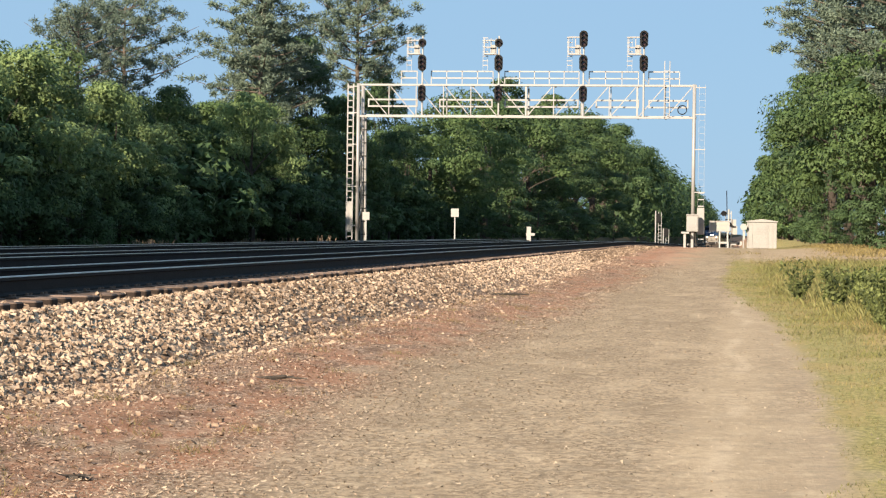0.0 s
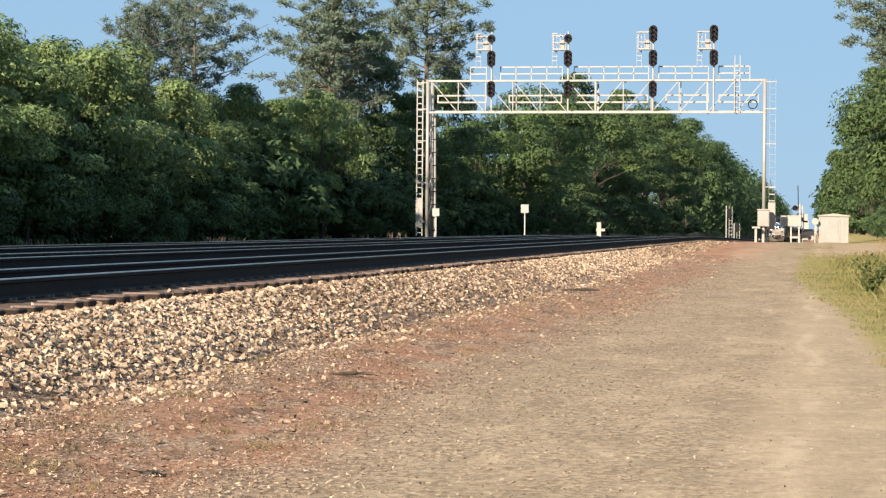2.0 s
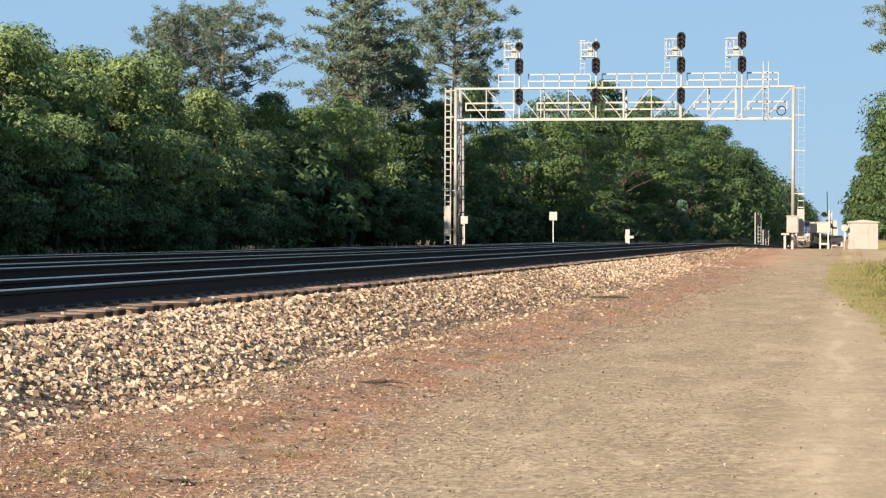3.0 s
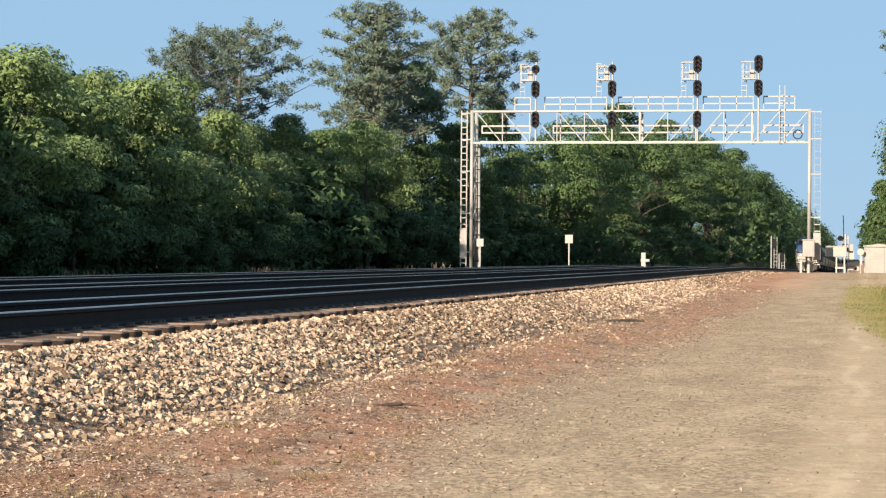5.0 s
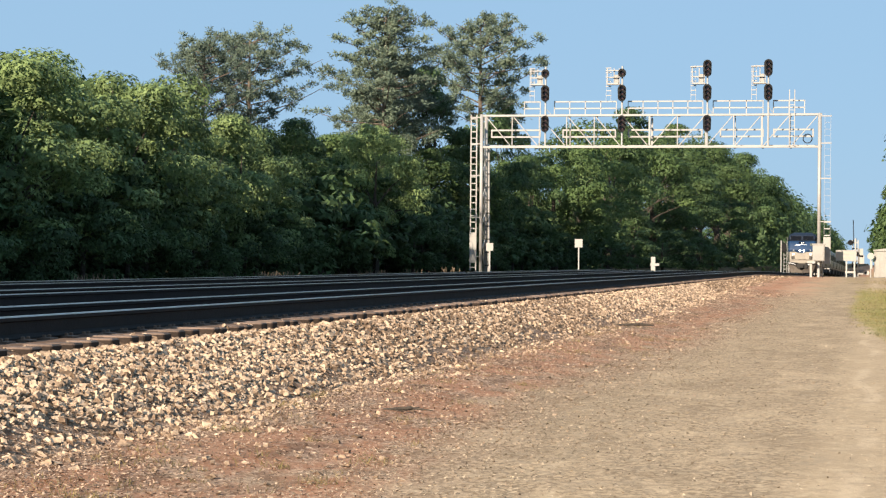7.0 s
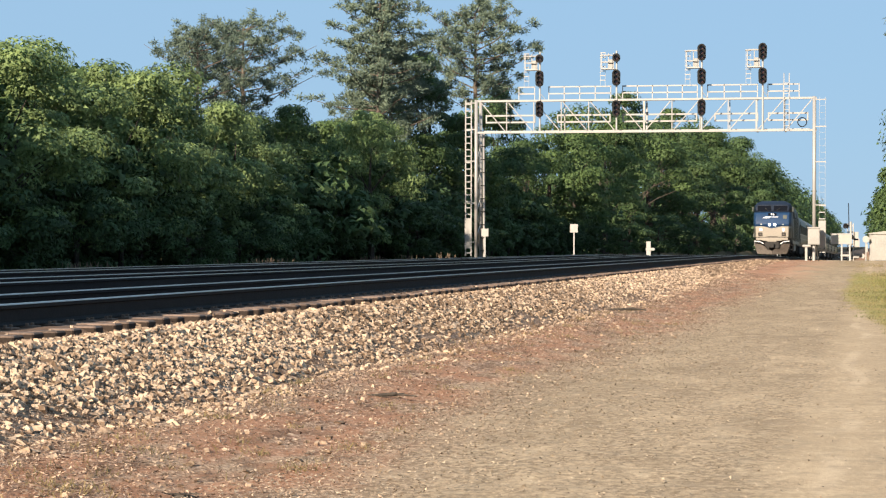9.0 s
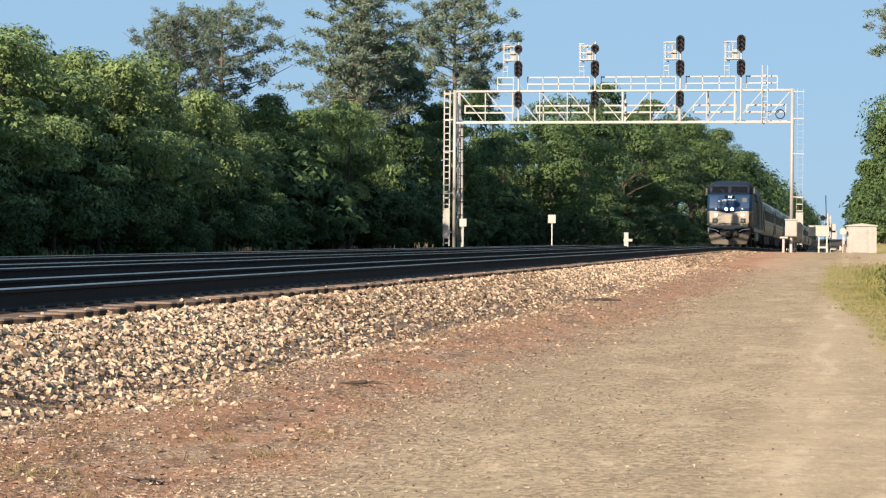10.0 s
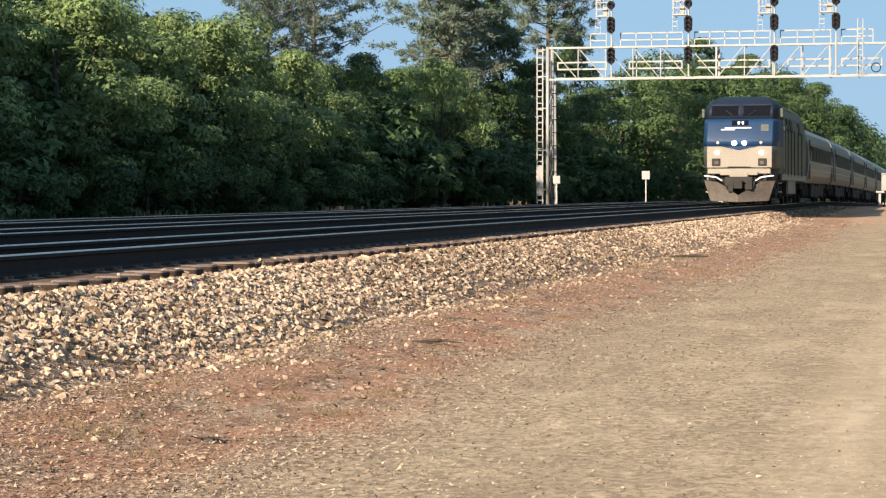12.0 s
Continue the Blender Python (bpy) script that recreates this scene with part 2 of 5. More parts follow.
HEADLIGHT = lamp_material("lit headlight", (1.0, 0.93, 0.8), 5.0)
DITCH = lamp_material("lit ditch light", (1.0, 0.9, 0.72), 3.0)


SAND = material("pale grit", (0.22, 0.165, 0.11), 0.95, vary=0.55, scale=5, fine=40, bump=0.2, per_island=1.1, tint=(0.31, 0.245, 0.172))


# ---- mesh helpers ----
class Geo:
    """Collects simple solids into one mesh."""

    def __init__(self):
        self.v, self.f = [], []

    def add(self, verts, faces):
        k = len(self.v)
        self.v += [tuple(p) for p in verts]
        self.f += [tuple(i + k for i in q) for q in faces]
        return self

    def box(self, c, s, m=None, bev=0.12):
        """A box with chamfered upright and level edges."""
        hx, hy, hz = (a / 2 for a in s)
        e = min(hx, hy, hz) * bev
        ring = [(hx - e, hy), (hx, hy - e), (hx, -hy + e), (hx - e, -hy), (-hx + e, -hy), (-hx, -hy + e), (-hx, hy - e), (-hx + e, hy)]
        rings = []
        for z, k in ((-hz, e), (-hz + e, 0), (hz - e, 0), (hz, e)):
            rings.append([(x - math.copysign(k, x), y - math.copysign(k, y), z) for x, y in ring])
        verts = [Vector(p) for r in rings for p in r]
        if m is not None:
            verts = [m @ p for p in verts]
        verts = [p + Vector(c) for p in verts]
        faces = [tuple(range(8)), tuple(reversed(range(24, 32)))]
        for a in range(3):
            for i in range(8):
                j = (i + 1) % 8
                faces.append((a * 8 + i, a * 8 + 8 + i, a * 8 + 8 + j, a * 8 + j))
        return self.add(verts, faces)

    def tube(self, p0, p1, r0, r1=None, n=8):
        p0, p1 = Vector(p0), Vector(p1)
        r1 = r0 if r1 is None else r1
        q = (p1 - p0).to_track_quat("Z", "Y")
        verts, faces = [], []
        for p, r in ((p0, r0), (p1, r1)):
            verts += [p + q @ Vector((math.cos(a) * r, math.sin(a) * r, 0)) for a in (2 * math.pi * i / n for i in range(n))]
        for i in range(n):
            j = (i + 1) % n
            faces.append((i, j, n + j, n + i))
        faces += [tuple(reversed(range(n))), tuple(range(n, 2 * n))]
        return self.add(verts, faces)

    def bar(self, p0, p1, w, d):
        """A flat bar of w by d from p0 to p1."""
        p0, p1 = Vector(p0), Vector(p1)
        q = (p1 - p0).to_track_quat("Z", "Y").to_matrix()
        return self.box((p0 + p1) / 2, (w, d, (p1 - p0).length), q)

    def extrude(self, outline, y0, y1):
        """A closed outline of (x, z) drawn out along y."""
        n = len(outline)
        verts = [(x, y0, z) for x, z in outline] + [(x, y1, z) for x, z in outline]
        faces = [(i, (i + 1) % n, n + (i + 1) % n, n + i) for i in range(n)]
        return self.add(verts, faces + [tuple(reversed(range(n))), tuple(range(n, 2 * n))])

    def mesh(self, name, smooth=False):
        me = bpy.data.meshes.new(name)
        me.from_pydata(self.v, [], self.f)
        bm = bmesh.new()
        bm.from_mesh(me)
        bmesh.ops.recalc_face_normals(bm, faces=bm.faces)
        bm.to_mesh(me)
        bm.free()
        if smooth:
            me.polygons.foreach_set("use_smooth", [True] * len(me.polygons))
        return me


def fast_mesh(name, verts, faces):
    """A mesh from number arrays; all faces have the same count of corners."""
    me = bpy.data.meshes.new(name)
    verts, faces = np.asarray(verts, np.float32), np.asarray(faces, np.int32)
    me.vertices.add(len(verts))
    me.vertices.foreach_set("co", verts.ravel())
    k = faces.shape[1]
    me.loops.add(faces.size)
    me.loops.foreach_set("vertex_index", faces.ravel())
    me.polygons.add(len(faces))
    me.polygons.foreach_set("loop_start", np.arange(0, faces.size, k, dtype=np.int32))
    me.update(calc_edges=True)
    return me


def part(name, geo, mat, parent, label="", smooth=False):
    me = geo.mesh(name, smooth) if isinstance(geo, Geo) else geo
    if not me.materials:
        me.materials.append(mat)
    ob = new(name, me)
    ob.parent = parent
    return tagged(ob, label)


def thing(name, label, category, group="", kind="", at=None):
    ob = new(name)
    if at is not None:
        ob.matrix_basis = at
    return tagged(ob, label, category, group, kind)


def solo(name, geo, mat, label, category, group="", kind="", at=None):
    me = geo.mesh(name) if isinstance(geo, Geo) else geo
    me.materials.append(mat)
    ob = new(name, me)
    if at is not None:
        ob.matrix_basis = at
    return tagged(ob, label, category, group, kind)


# ---- ground ----
def step(a, b, v):
    t = np.clip((v - a) / (b - a), 0, 1)
    return t * t * (3 - 2 * t)


def dip(y):
    """How far the line has sunk below its level at the bridge."""
    d = np.clip(np.asarray(y, float), 125, 520) - 125
    return 0.0078 * d * d / (d + 25)


def height(x, y):
    """The ground's height: the road, the stone bed of the tracks and the forest floor."""
    X = -np.asarray(x, float)
    y = np.asarray(y, float)
    road = 0.68 * step(48, 128, y)
    z = road + 0.16 * step(3.6, 5.4, X) * (1 - step(60, 120, y)) + 0.10 * step(-0.8, -3.5, X)
    bed = np.minimum(0.69, 0.69 - (6.55 - X) * 0.50)
    bed = bed + 0.080 * step(6.86, 6.96, X)
    bed = np.where(X > 19.0, 0.69 - 0.15 * step(19.0, 23.0, X), bed)
    z = np.maximum(z, np.where(X > 3.5, bed, -9)) * 1.0
    return z - dip(y) * step(-24.0, -21.0, -X) * (1 - step(1.8, 4.2, -X))


def ground_sheet():
    xs = np.concatenate([[-3000, -900, -300, -120, -60, -40], np.arange(-30, -8, 0.8), np.arange(-8, 2.6, 0.12), np.arange(2.7, 14, 0.8), [18, 30, 60, 150, 500, 3000]])
    ys = np.concatenate([[-800, -200, -60, -20, 0, 6], np.arange(9, 60, 0.3), np.arange(60, 150, 1.2), np.arange(150, 530, 8), [600, 1000, 2000, 4500]])
    gx, gy = np.meshgrid(xs, ys)
    gz = height(gx, gy)
    rng = np.random.default_rng(3)
    near = (np.abs(gx) < 12) & (gy > 5) & (gy < 150)
    gz = gz + np.where(near, rng.normal(0, 0.004, gz.shape), 0)
    nx, ny = len(xs), len(ys)
    i = np.arange((ny - 1) * nx).reshape(ny - 1, nx)[:, :-1].ravel()
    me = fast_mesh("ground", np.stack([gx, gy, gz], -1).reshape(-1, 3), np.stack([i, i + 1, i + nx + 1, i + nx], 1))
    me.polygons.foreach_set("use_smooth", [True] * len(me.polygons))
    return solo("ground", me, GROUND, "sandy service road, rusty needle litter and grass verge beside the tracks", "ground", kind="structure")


ground = ground_sheet()

# ---- tracks ----
RAIL_Z, TIE_TOP, GAUGE = 0.985, 0.775, 1.435
TRACKS = (-8.10, -12.40, -16.70)


def rail_geo(head):
    if head:
        o = [(-0.035, RAIL_Z - 0.012), (0.035, RAIL_Z - 0.012), (0.033, RAIL_Z - 0.002), (0.02, RAIL_Z), (-0.02, RAIL_Z), (-0.033, RAIL_Z - 0.002)]
    else:
        b = TIE_TOP + 0.012
        o = [(-0.076, b), (0.076, b), (0.076, b + 0.012), (0.012, b + 0.04), (0.009, RAIL_Z - 0.055), (0.037, RAIL_Z - 0.042), (0.037, RAIL_Z - 0.0125),
             (-0.037, RAIL_Z - 0.0125), (-0.037, RAIL_Z - 0.042), (-0.009, RAIL_Z - 0.055), (-0.012, b + 0.04), (-0.076, b + 0.012)]
    ys = [-30, 10, 40, 80, 120] + list(range(130, 530, 10)) + [900]
    n, last = len(o), len(o) * (len(ys) - 1)
    verts = [(x, y, z - float(dip(y))) for y in ys for x, z in o]
    faces = [(a * n + i, a * n + (i + 1) % n, (a + 1) * n + (i + 1) % n, (a + 1) * n + i) for a in range(len(ys) - 1) for i in range(n)]
    return Geo().add(verts, faces + [tuple(reversed(range(n))), tuple(range(last, last + n))])


TIE_LEN, TIE_STEP = 2.62, 0.497
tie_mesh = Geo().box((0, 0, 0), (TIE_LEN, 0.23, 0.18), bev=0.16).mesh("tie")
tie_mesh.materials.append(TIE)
tie_mesh.materials.append(TIE_SHADED)
# top faces keep the timber colour, all others get the painted shade
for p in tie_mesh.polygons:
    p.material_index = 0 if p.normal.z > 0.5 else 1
plate = Geo().box((0, 0, 0), (0.36, 0.19, 0.016), bev=0.2)
for sx, sy in ((0.11, 0.06), (0.11, -0.06), (-0.11, 0.06), (-0.11, -0.06)):
    plate.box((sx, sy, 0.018), (0.03, 0.028, 0.03), bev=0.3)


def track(cx, count, label):
    t = thing("railway_track", label, "railway track", "parallel tracks", "structure", pose(cx, 0, 0))
    for s in (-1, 1):
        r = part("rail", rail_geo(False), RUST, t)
        r.location.x = s * (GAUGE / 2 + 0.035)
        h = part("rail_head", rail_geo(True), SHINE, r, "polished bright running surface")
    rng = random.Random(int(-cx * 10))
    v, f, pv, pf = [], [], [], []
    y0, k = 11.0, 0
    while y0 + k * TIE_STEP < 215:
        y = y0 + k * TIE_STEP + rng.uniform(-0.03, 0.03)
        a, dx, dz = rng.uniform(-0.025, 0.025), rng.uniform(-0.05, 0.05), rng.uniform(-0.012, 0.006)
        m = Matrix.Translation((dx, y, TIE_TOP - 0.09 + dz - float(dip(y)))) @ Matrix.Rotation(a, 4, "Z")
        if k < count:
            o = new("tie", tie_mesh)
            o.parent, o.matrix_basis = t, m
        else:
            n0 = len(v)
            v += [m @ p.co for p in tie_mesh.vertices]
            f += [tuple(i + n0 for i in p.vertices) for p in tie_mesh.polygons]
        if y < 50 and count:
            for s in (-1, 1):
                n0 = len(pv)
                pv += [(p[0] + s * (GAUGE / 2 + 0.035), p[1] + y, p[2] + TIE_TOP + 0.004) for p in plate.v]
                pf += [tuple(i + n0 for i in q) for q in plate.f]
        k += 1
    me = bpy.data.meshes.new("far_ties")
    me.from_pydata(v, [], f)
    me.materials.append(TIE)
    me.materials.append(TIE_SHADED)
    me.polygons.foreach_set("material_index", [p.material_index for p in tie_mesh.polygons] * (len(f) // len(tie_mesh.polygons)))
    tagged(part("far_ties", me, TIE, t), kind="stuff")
    me = bpy.data.meshes.new("tie_plates")
    me.from_pydata(pv, [], pf)
    if pv:
        tagged(part("tie_plates", me, RUSTPLATE, t), kind="stuff")
    return t


RUSTPLATE = material("rusty tie plate and spikes", (0.15, 0.10, 0.075), 0.85, 0.1, vary=0.35, scale=4, fine=40, bump=0.3)
track(TRACKS[0], 290, "rusty steel rails on weathered timber ties in pale ballast")
track(TRACKS[1], 0, "rusty steel rails with bright heads on timber ties")
track(TRACKS[2], 0, "far rusty rails on timber ties beside the woods")


# ---- loose stones ----
def ico():
    p = (1 + 5 ** 0.5) / 2
    v = np.array([(-1, p, 0), (1, p, 0), (-1, -p, 0), (1, -p, 0), (0, -1, p), (0, 1, p), (0, -1, -p), (0, 1, -p), (p, 0, -1), (p, 0, 1), (-p, 0, -1), (-p, 0, 1)], float)
    f = np.array([(0, 11, 5), (0, 5, 1), (0, 1, 7), (0, 7, 10), (0, 10, 11), (1, 5, 9), (5, 11, 4), (11, 10, 2), (10, 7, 6), (7, 1, 8),
                  (3, 9, 4), (3, 4, 2), (3, 2, 6), (3, 6, 8), (3, 8, 9), (4, 9, 5), (2, 4, 11), (6, 2, 10), (8, 6, 7), (9, 8, 1)])
    return v / np.linalg.norm(v[0]), f


def rubble():
    """A rough block with one corner knocked off."""
    v = np.array([(-1, -1, -1), (1, -1, -1), (1, 1, -1), (-1, 1, -1), (-1, -1, 1), (1, -1, 1), (0.55, 0.6, 1.15), (-1, 1, 1)], float) * 0.72
    f = np.array([(0, 2, 1), (0, 3, 2), (4, 5, 6), (4, 6, 7), (0, 1, 5), (0, 5, 4), (1, 2, 6), (1, 6, 5), (2, 3, 7), (2, 7, 6), (3, 0, 4), (3, 4, 7)])
    return v, f


def stones(name, x, y, size, seed, label, mat=None, squash=1.0):
    """Angular stones lying on the ground at x, y."""
    rng = np.random.default_rng(seed)
    base, faces = rubble()
    n, m = len(x), len(base)
    v = base[None] * rng.uniform(0.45, 1.3, (n, m, 3)) * (size[:, None] * rng.uniform(0.4, 1.3, (n, 3)))[:, None, :]
    q, _ = np.linalg.qr(rng.normal(size=(n, 3, 3)))
    q[np.linalg.det(q) < 0] *= -1
    v = np.einsum("nij,nkj->nki", q, v)
    v[:, :, 2] *= squash
    v += np.stack([x, y, height(x, y) + size * rng.uniform(-0.55, 0.25, n)], -1)[:, None, :]
    f = faces[None] + m * np.arange(n)[:, None, None]
    me = fast_mesh(name, v.reshape(-1, 3), f.reshape(-1, 3))
    me.shade_flat()
    me.materials.append(mat or STONE)
    ob = new(name, me)
    ob.parent = ground
    return tagged(ob, label, kind="stuff")


rng = np.random.default_rng(11)


def bank(y0, y1, per_m, x0=-6.95, x1=-4.7):
    n = int((y1 - y0) * per_m * (x1 - x0) / 1.75)
    x, y = rng.uniform(x0, x1, n), rng.uniform(y0, y1, n)
    fray = 0.35 * np.sin(y * 0.8) + 0.25 * np.sin(y * 2.3 + 1) + 0.2 * np.sin(y * 5.1 + 2)
    keep = x < -5.75 + fray * 0.6 + rng.uniform(0, 1, n) ** 4 * 0.8
    keep &= ~((x > -5.8) & (rng.uniform(0, 1, n) < 0.45))
    keep &= ~((x < -6.72) & (rng.uniform(0, 1, n) < 0.94))
    return x[keep], y[keep]


for y0, y1, per_m, s0, s1 in ((12, 24, 1600, 0.020, 0.043), (24, 48, 850, 0.023, 0.048), (48, 82, 460, 0.024, 0.047), (82, 132, 230, 0.033, 0.060)):
    x, y = bank(y0, y1, per_m)
    stones("ballast_stones", x, y, rng.uniform(s0, s1, len(x)) * 1.08, int(y0), "pale angular ballast stones", squash=0.9)
x, y = bank(12, 26, 700)
stones("ballast_stones", x, y, rng.uniform(0.010, 0.021, len(x)), 19, "small angular stones between the ballast", squash=0.9)
n = 11000
y = 10.5 + 75 * rng.uniform(0, 1, n) ** 1.7
x = -5.6 + 2.5 * rng.uniform(0, 1, n) ** 1.7
patchy = np.sin(x * 3.1 + 2 * np.sin(y * 0.9)) * np.sin(y * 1.3 + 1.7 * np.sin(x * 2.0)) > rng.uniform(-1.0, 0.5, n)
x, y, n = x[patchy], y[patchy], int(patchy.sum())
stones("strewn_stones", x, y, (0.007 + 0.028 * rng.uniform(0, 1, n) ** 3) * (1 + y / 120), 77, "small strewn stones in the needle litter", squash=0.6)


def flakes(name, x, y, size, seed, label, mat, tilt):
    """Thin curled flakes lying on the ground."""
    rng = np.random.default_rng(seed)
    n = len(x)
    c = np.stack([x, y, height(x, y) + 0.006 + size * 0.3], -1)
    w = np.array([0, 0, 1.0]) + rng.normal(0, tilt, (n, 3))
    w /= np.linalg.norm(w, axis=1, keepdims=True)
    a = np.cross(w, rng.normal(size=(n, 3)))
    a /= np.linalg.norm(a, axis=1, keepdims=True)
    b = np.cross(w, a)
    s = size[:, None]
    k = rng.uniform(0.15, 0.6, (n, 1))
    v = np.stack([c - a * s - b * s * k, c + a * s * rng.uniform(0.6, 1.4, (n, 1)) + w * s * 0.15, c - a * s * rng.uniform(0.2, 0.9, (n, 1)) + b * s * k], 1)
    me = fast_mesh(name, v.reshape(-1, 3), np.arange(3 * n).reshape(n, 3))
    me.materials.append(mat)
    ob = new(name, me)
    ob.parent = ground
    return tagged(ob, label, kind="stuff")


n = 110000
y = 9.5 + 80 * rng.uniform(0, 1, n) ** 2.1
x = -5.8 + np.abs(rng.normal(0, 1.25, n)) + 0.3 * np.sin(y * 0.7)
flakes("litter_chips", x, y, rng.uniform(0.005, 0.019, n) * (1 + y / 200), 79, "rusty bark chips and needle litter", CHIP, 0.28)
n = 60000
y = 9.5 + 70 * rng.uniform(0, 1, n) ** 1.5
x = -3.9 + np.abs(rng.normal(0, 1.5, n)) ** 1.1
x, y = x[x < 1.0], y[x < 1.0]
flakes("road_chips", x, y, rng.uniform(0.005, 0.018, len(x)) * (1 + y / 200), 80, "fine chips pressed into the sandy road", SAND, 0.25)
n = 900
y = 11 + 60 * rng.uniform(0, 1, n) ** 1.4
x = rng.uniform(-4.2, 1.0, n)
stones("road_pebbles", x, y, rng.uniform(0.004, 0.012, n), 78, "fine pebbles on the sandy road", mat=SAND, squash=0.6)
base_v, base_f = rubble()
for k in range(8):
    r = np.random.default_rng(k + 200)
    me = fast_mesh("stone", base_v * r.uniform(0.65, 1.25, (8, 3)) * r.uniform(0.7, 1.1, (1, 3)), base_f)
    me.shade_flat()
    me.materials.append(STONE)
    for i in range(34):
        o = new("stone", me)
        o.parent = ground
        sx, sy = r.uniform(-6.6, -5.5), r.uniform(14.5, 22)
        if i % 6 == 0:
            sx = r.uniform(-5.4, -3.6)
        s = r.uniform(0.022, 0.037) * (0.7 if i % 6 == 0 else 1.0)
        o.matrix_basis = Matrix.LocRotScale((sx, sy, float(height(sx, sy)) + s * 0.7), Euler(r.uniform(0, 6, 3)), (s, s, s))


# ---- trees ----
def leaf_quads(rng, centre, out, size, flat=0.5):
    """Small bent leaf faces: centre (n,3), outward way (n,3), size (n,)."""
    n = len(centre)
    w = out + rng.normal(0, flat, (n, 3)) + np.array([0, 0, 0.35])
    w /= np.linalg.norm(w, axis=1, keepdims=True)
    a = np.cross(w, rng.normal(size=(n, 3)))
    a /= np.linalg.norm(a, axis=1, keepdims=True)
    b = np.cross(w, a)
    s = size[:, None]
    v = np.stack([centre - a * s * 0.5, centre - b * s * 0.32 + w * s * 0.08, centre + a * s * 0.62, centre + b * s * 0.32 + w * s * 0.08], 1)
    f = np.arange(4 * n).reshape(n, 4)
    return v.reshape(-1, 3), f


def leaf_tris(rng, centre, out, size, flat=0.4):
    """Pointed three-cornered leaves hanging outward, with the soft shading of their clump."""
    n = len(centre)
    w = out + rng.normal(0, flat, (n, 3)) + np.array([0, 0, 0.3])
    w /= np.linalg.norm(w, axis=1, keepdims=True)
    a = out * np.array([1, 1, 0.2]) + rng.normal(0, 0.6, (n, 3)) - np.array([0, 0, 0.25])
    a -= w * np.sum(a * w, axis=1, keepdims=True)
    a /= np.linalg.norm(a, axis=1, keepdims=True)
    b = np.cross(w, a)
    s = size[:, None]
    v = np.stack([centre - a * s * 0.4 - b * s * 0.36, centre + a * s * 0.75, centre - a * s * 0.4 + b * s * 0.36], 1)
    soft = out * 0.55 + w * 0.75 + rng.normal(0, 0.2, (n, 3))
    soft /= np.linalg.norm(soft, axis=1, keepdims=True)
    return v.reshape(-1, 3), np.arange(3 * n).reshape(n, 3), np.repeat(soft, 3, axis=0)


def wood(paths, n=6):
    """Tapered limbs: a list of paths of (point, radius)."""
    g = Geo()
    for path in paths:
        for (p, r), (q, s) in zip(path, path[1:]):
            g.tube(p, q, r, s, n)
    return g


def broadleaf(seed, H, R, mat, low=0.12, lobes=46, leaves=150, leaf=0.26):
    """A spreading tree: trunk, limbs to every lobe and a crown of small leaves with gaps."""
    rng = np.random.default_rng(seed)
    t = thing("broadleaf_tree", "leafy green broadleaf tree at the edge of the woods", "tree", "trees of the woods")
    zc, hz = H * (0.5 + low / 2), H * (0.5 - low / 2)
    paths = [[((0, 0, -0.4), 0.035 * H), ((0.1, 0, H * 0.25), 0.026 * H), ((-0.1, 0.1, H * 0.5), 0.014 * H), ((0, 0, H * 0.72), 0.004 * H)]]
    V, F, N, k = [], [], [], 0
    for i in range(lobes):
        d = rng.normal(size=3)
        d /= np.linalg.norm(d)
        rad = rng.uniform(0.55, 0.98) ** 0.6
        taper = 1.0 if d[2] < 0.2 else 1.0 - 0.25 * d[2]
        c = np.array([d[0] * R * rad * taper, d[1] * R * rad * taper, zc + d[2] * hz * rad])
        r = R * rng.uniform(0.17, 0.34)
        m = int(leaves * rng.uniform(0.7, 1.3))
        o = rng.normal(size=(m, 3))
        o /= np.linalg.norm(o, axis=1, keepdims=True)
        o[:, 2] = np.where(o[:, 2] < -0.45, -o[:, 2], o[:, 2])
        p = c + o * r * rng.uniform(0.62, 1.05, (m, 1)) * np.array([1.15, 1.15, 0.64])
        v, f, nn = leaf_tris(rng, p, o, leaf * rng.uniform(0.6, 1.35, m), 0.38)
        N.append(nn)
        V.append(v)
        F.append(f + k)
        k += len(v)
        if i % 3 == 0:
            z0 = H * rng.uniform(0.2, 0.5)
            mid = (c[0] * 0.5, c[1] * 0.5, (z0 + c[2]) / 2 + 0.2)
            paths.append([((0, 0, z0), 0.007 * H), (mid, 0.004 * H), (tuple(c), 0.0015 * H)])
    part("trunk", wood(paths), DARKBARK, t, "grey brown trunk with limbs")
    me = fast_mesh("crown", np.concatenate(V), np.concatenate(F))
    me.normals_split_custom_set_from_vertices(np.concatenate(N).tolist())
    part("crown", me, mat, t)
    return t


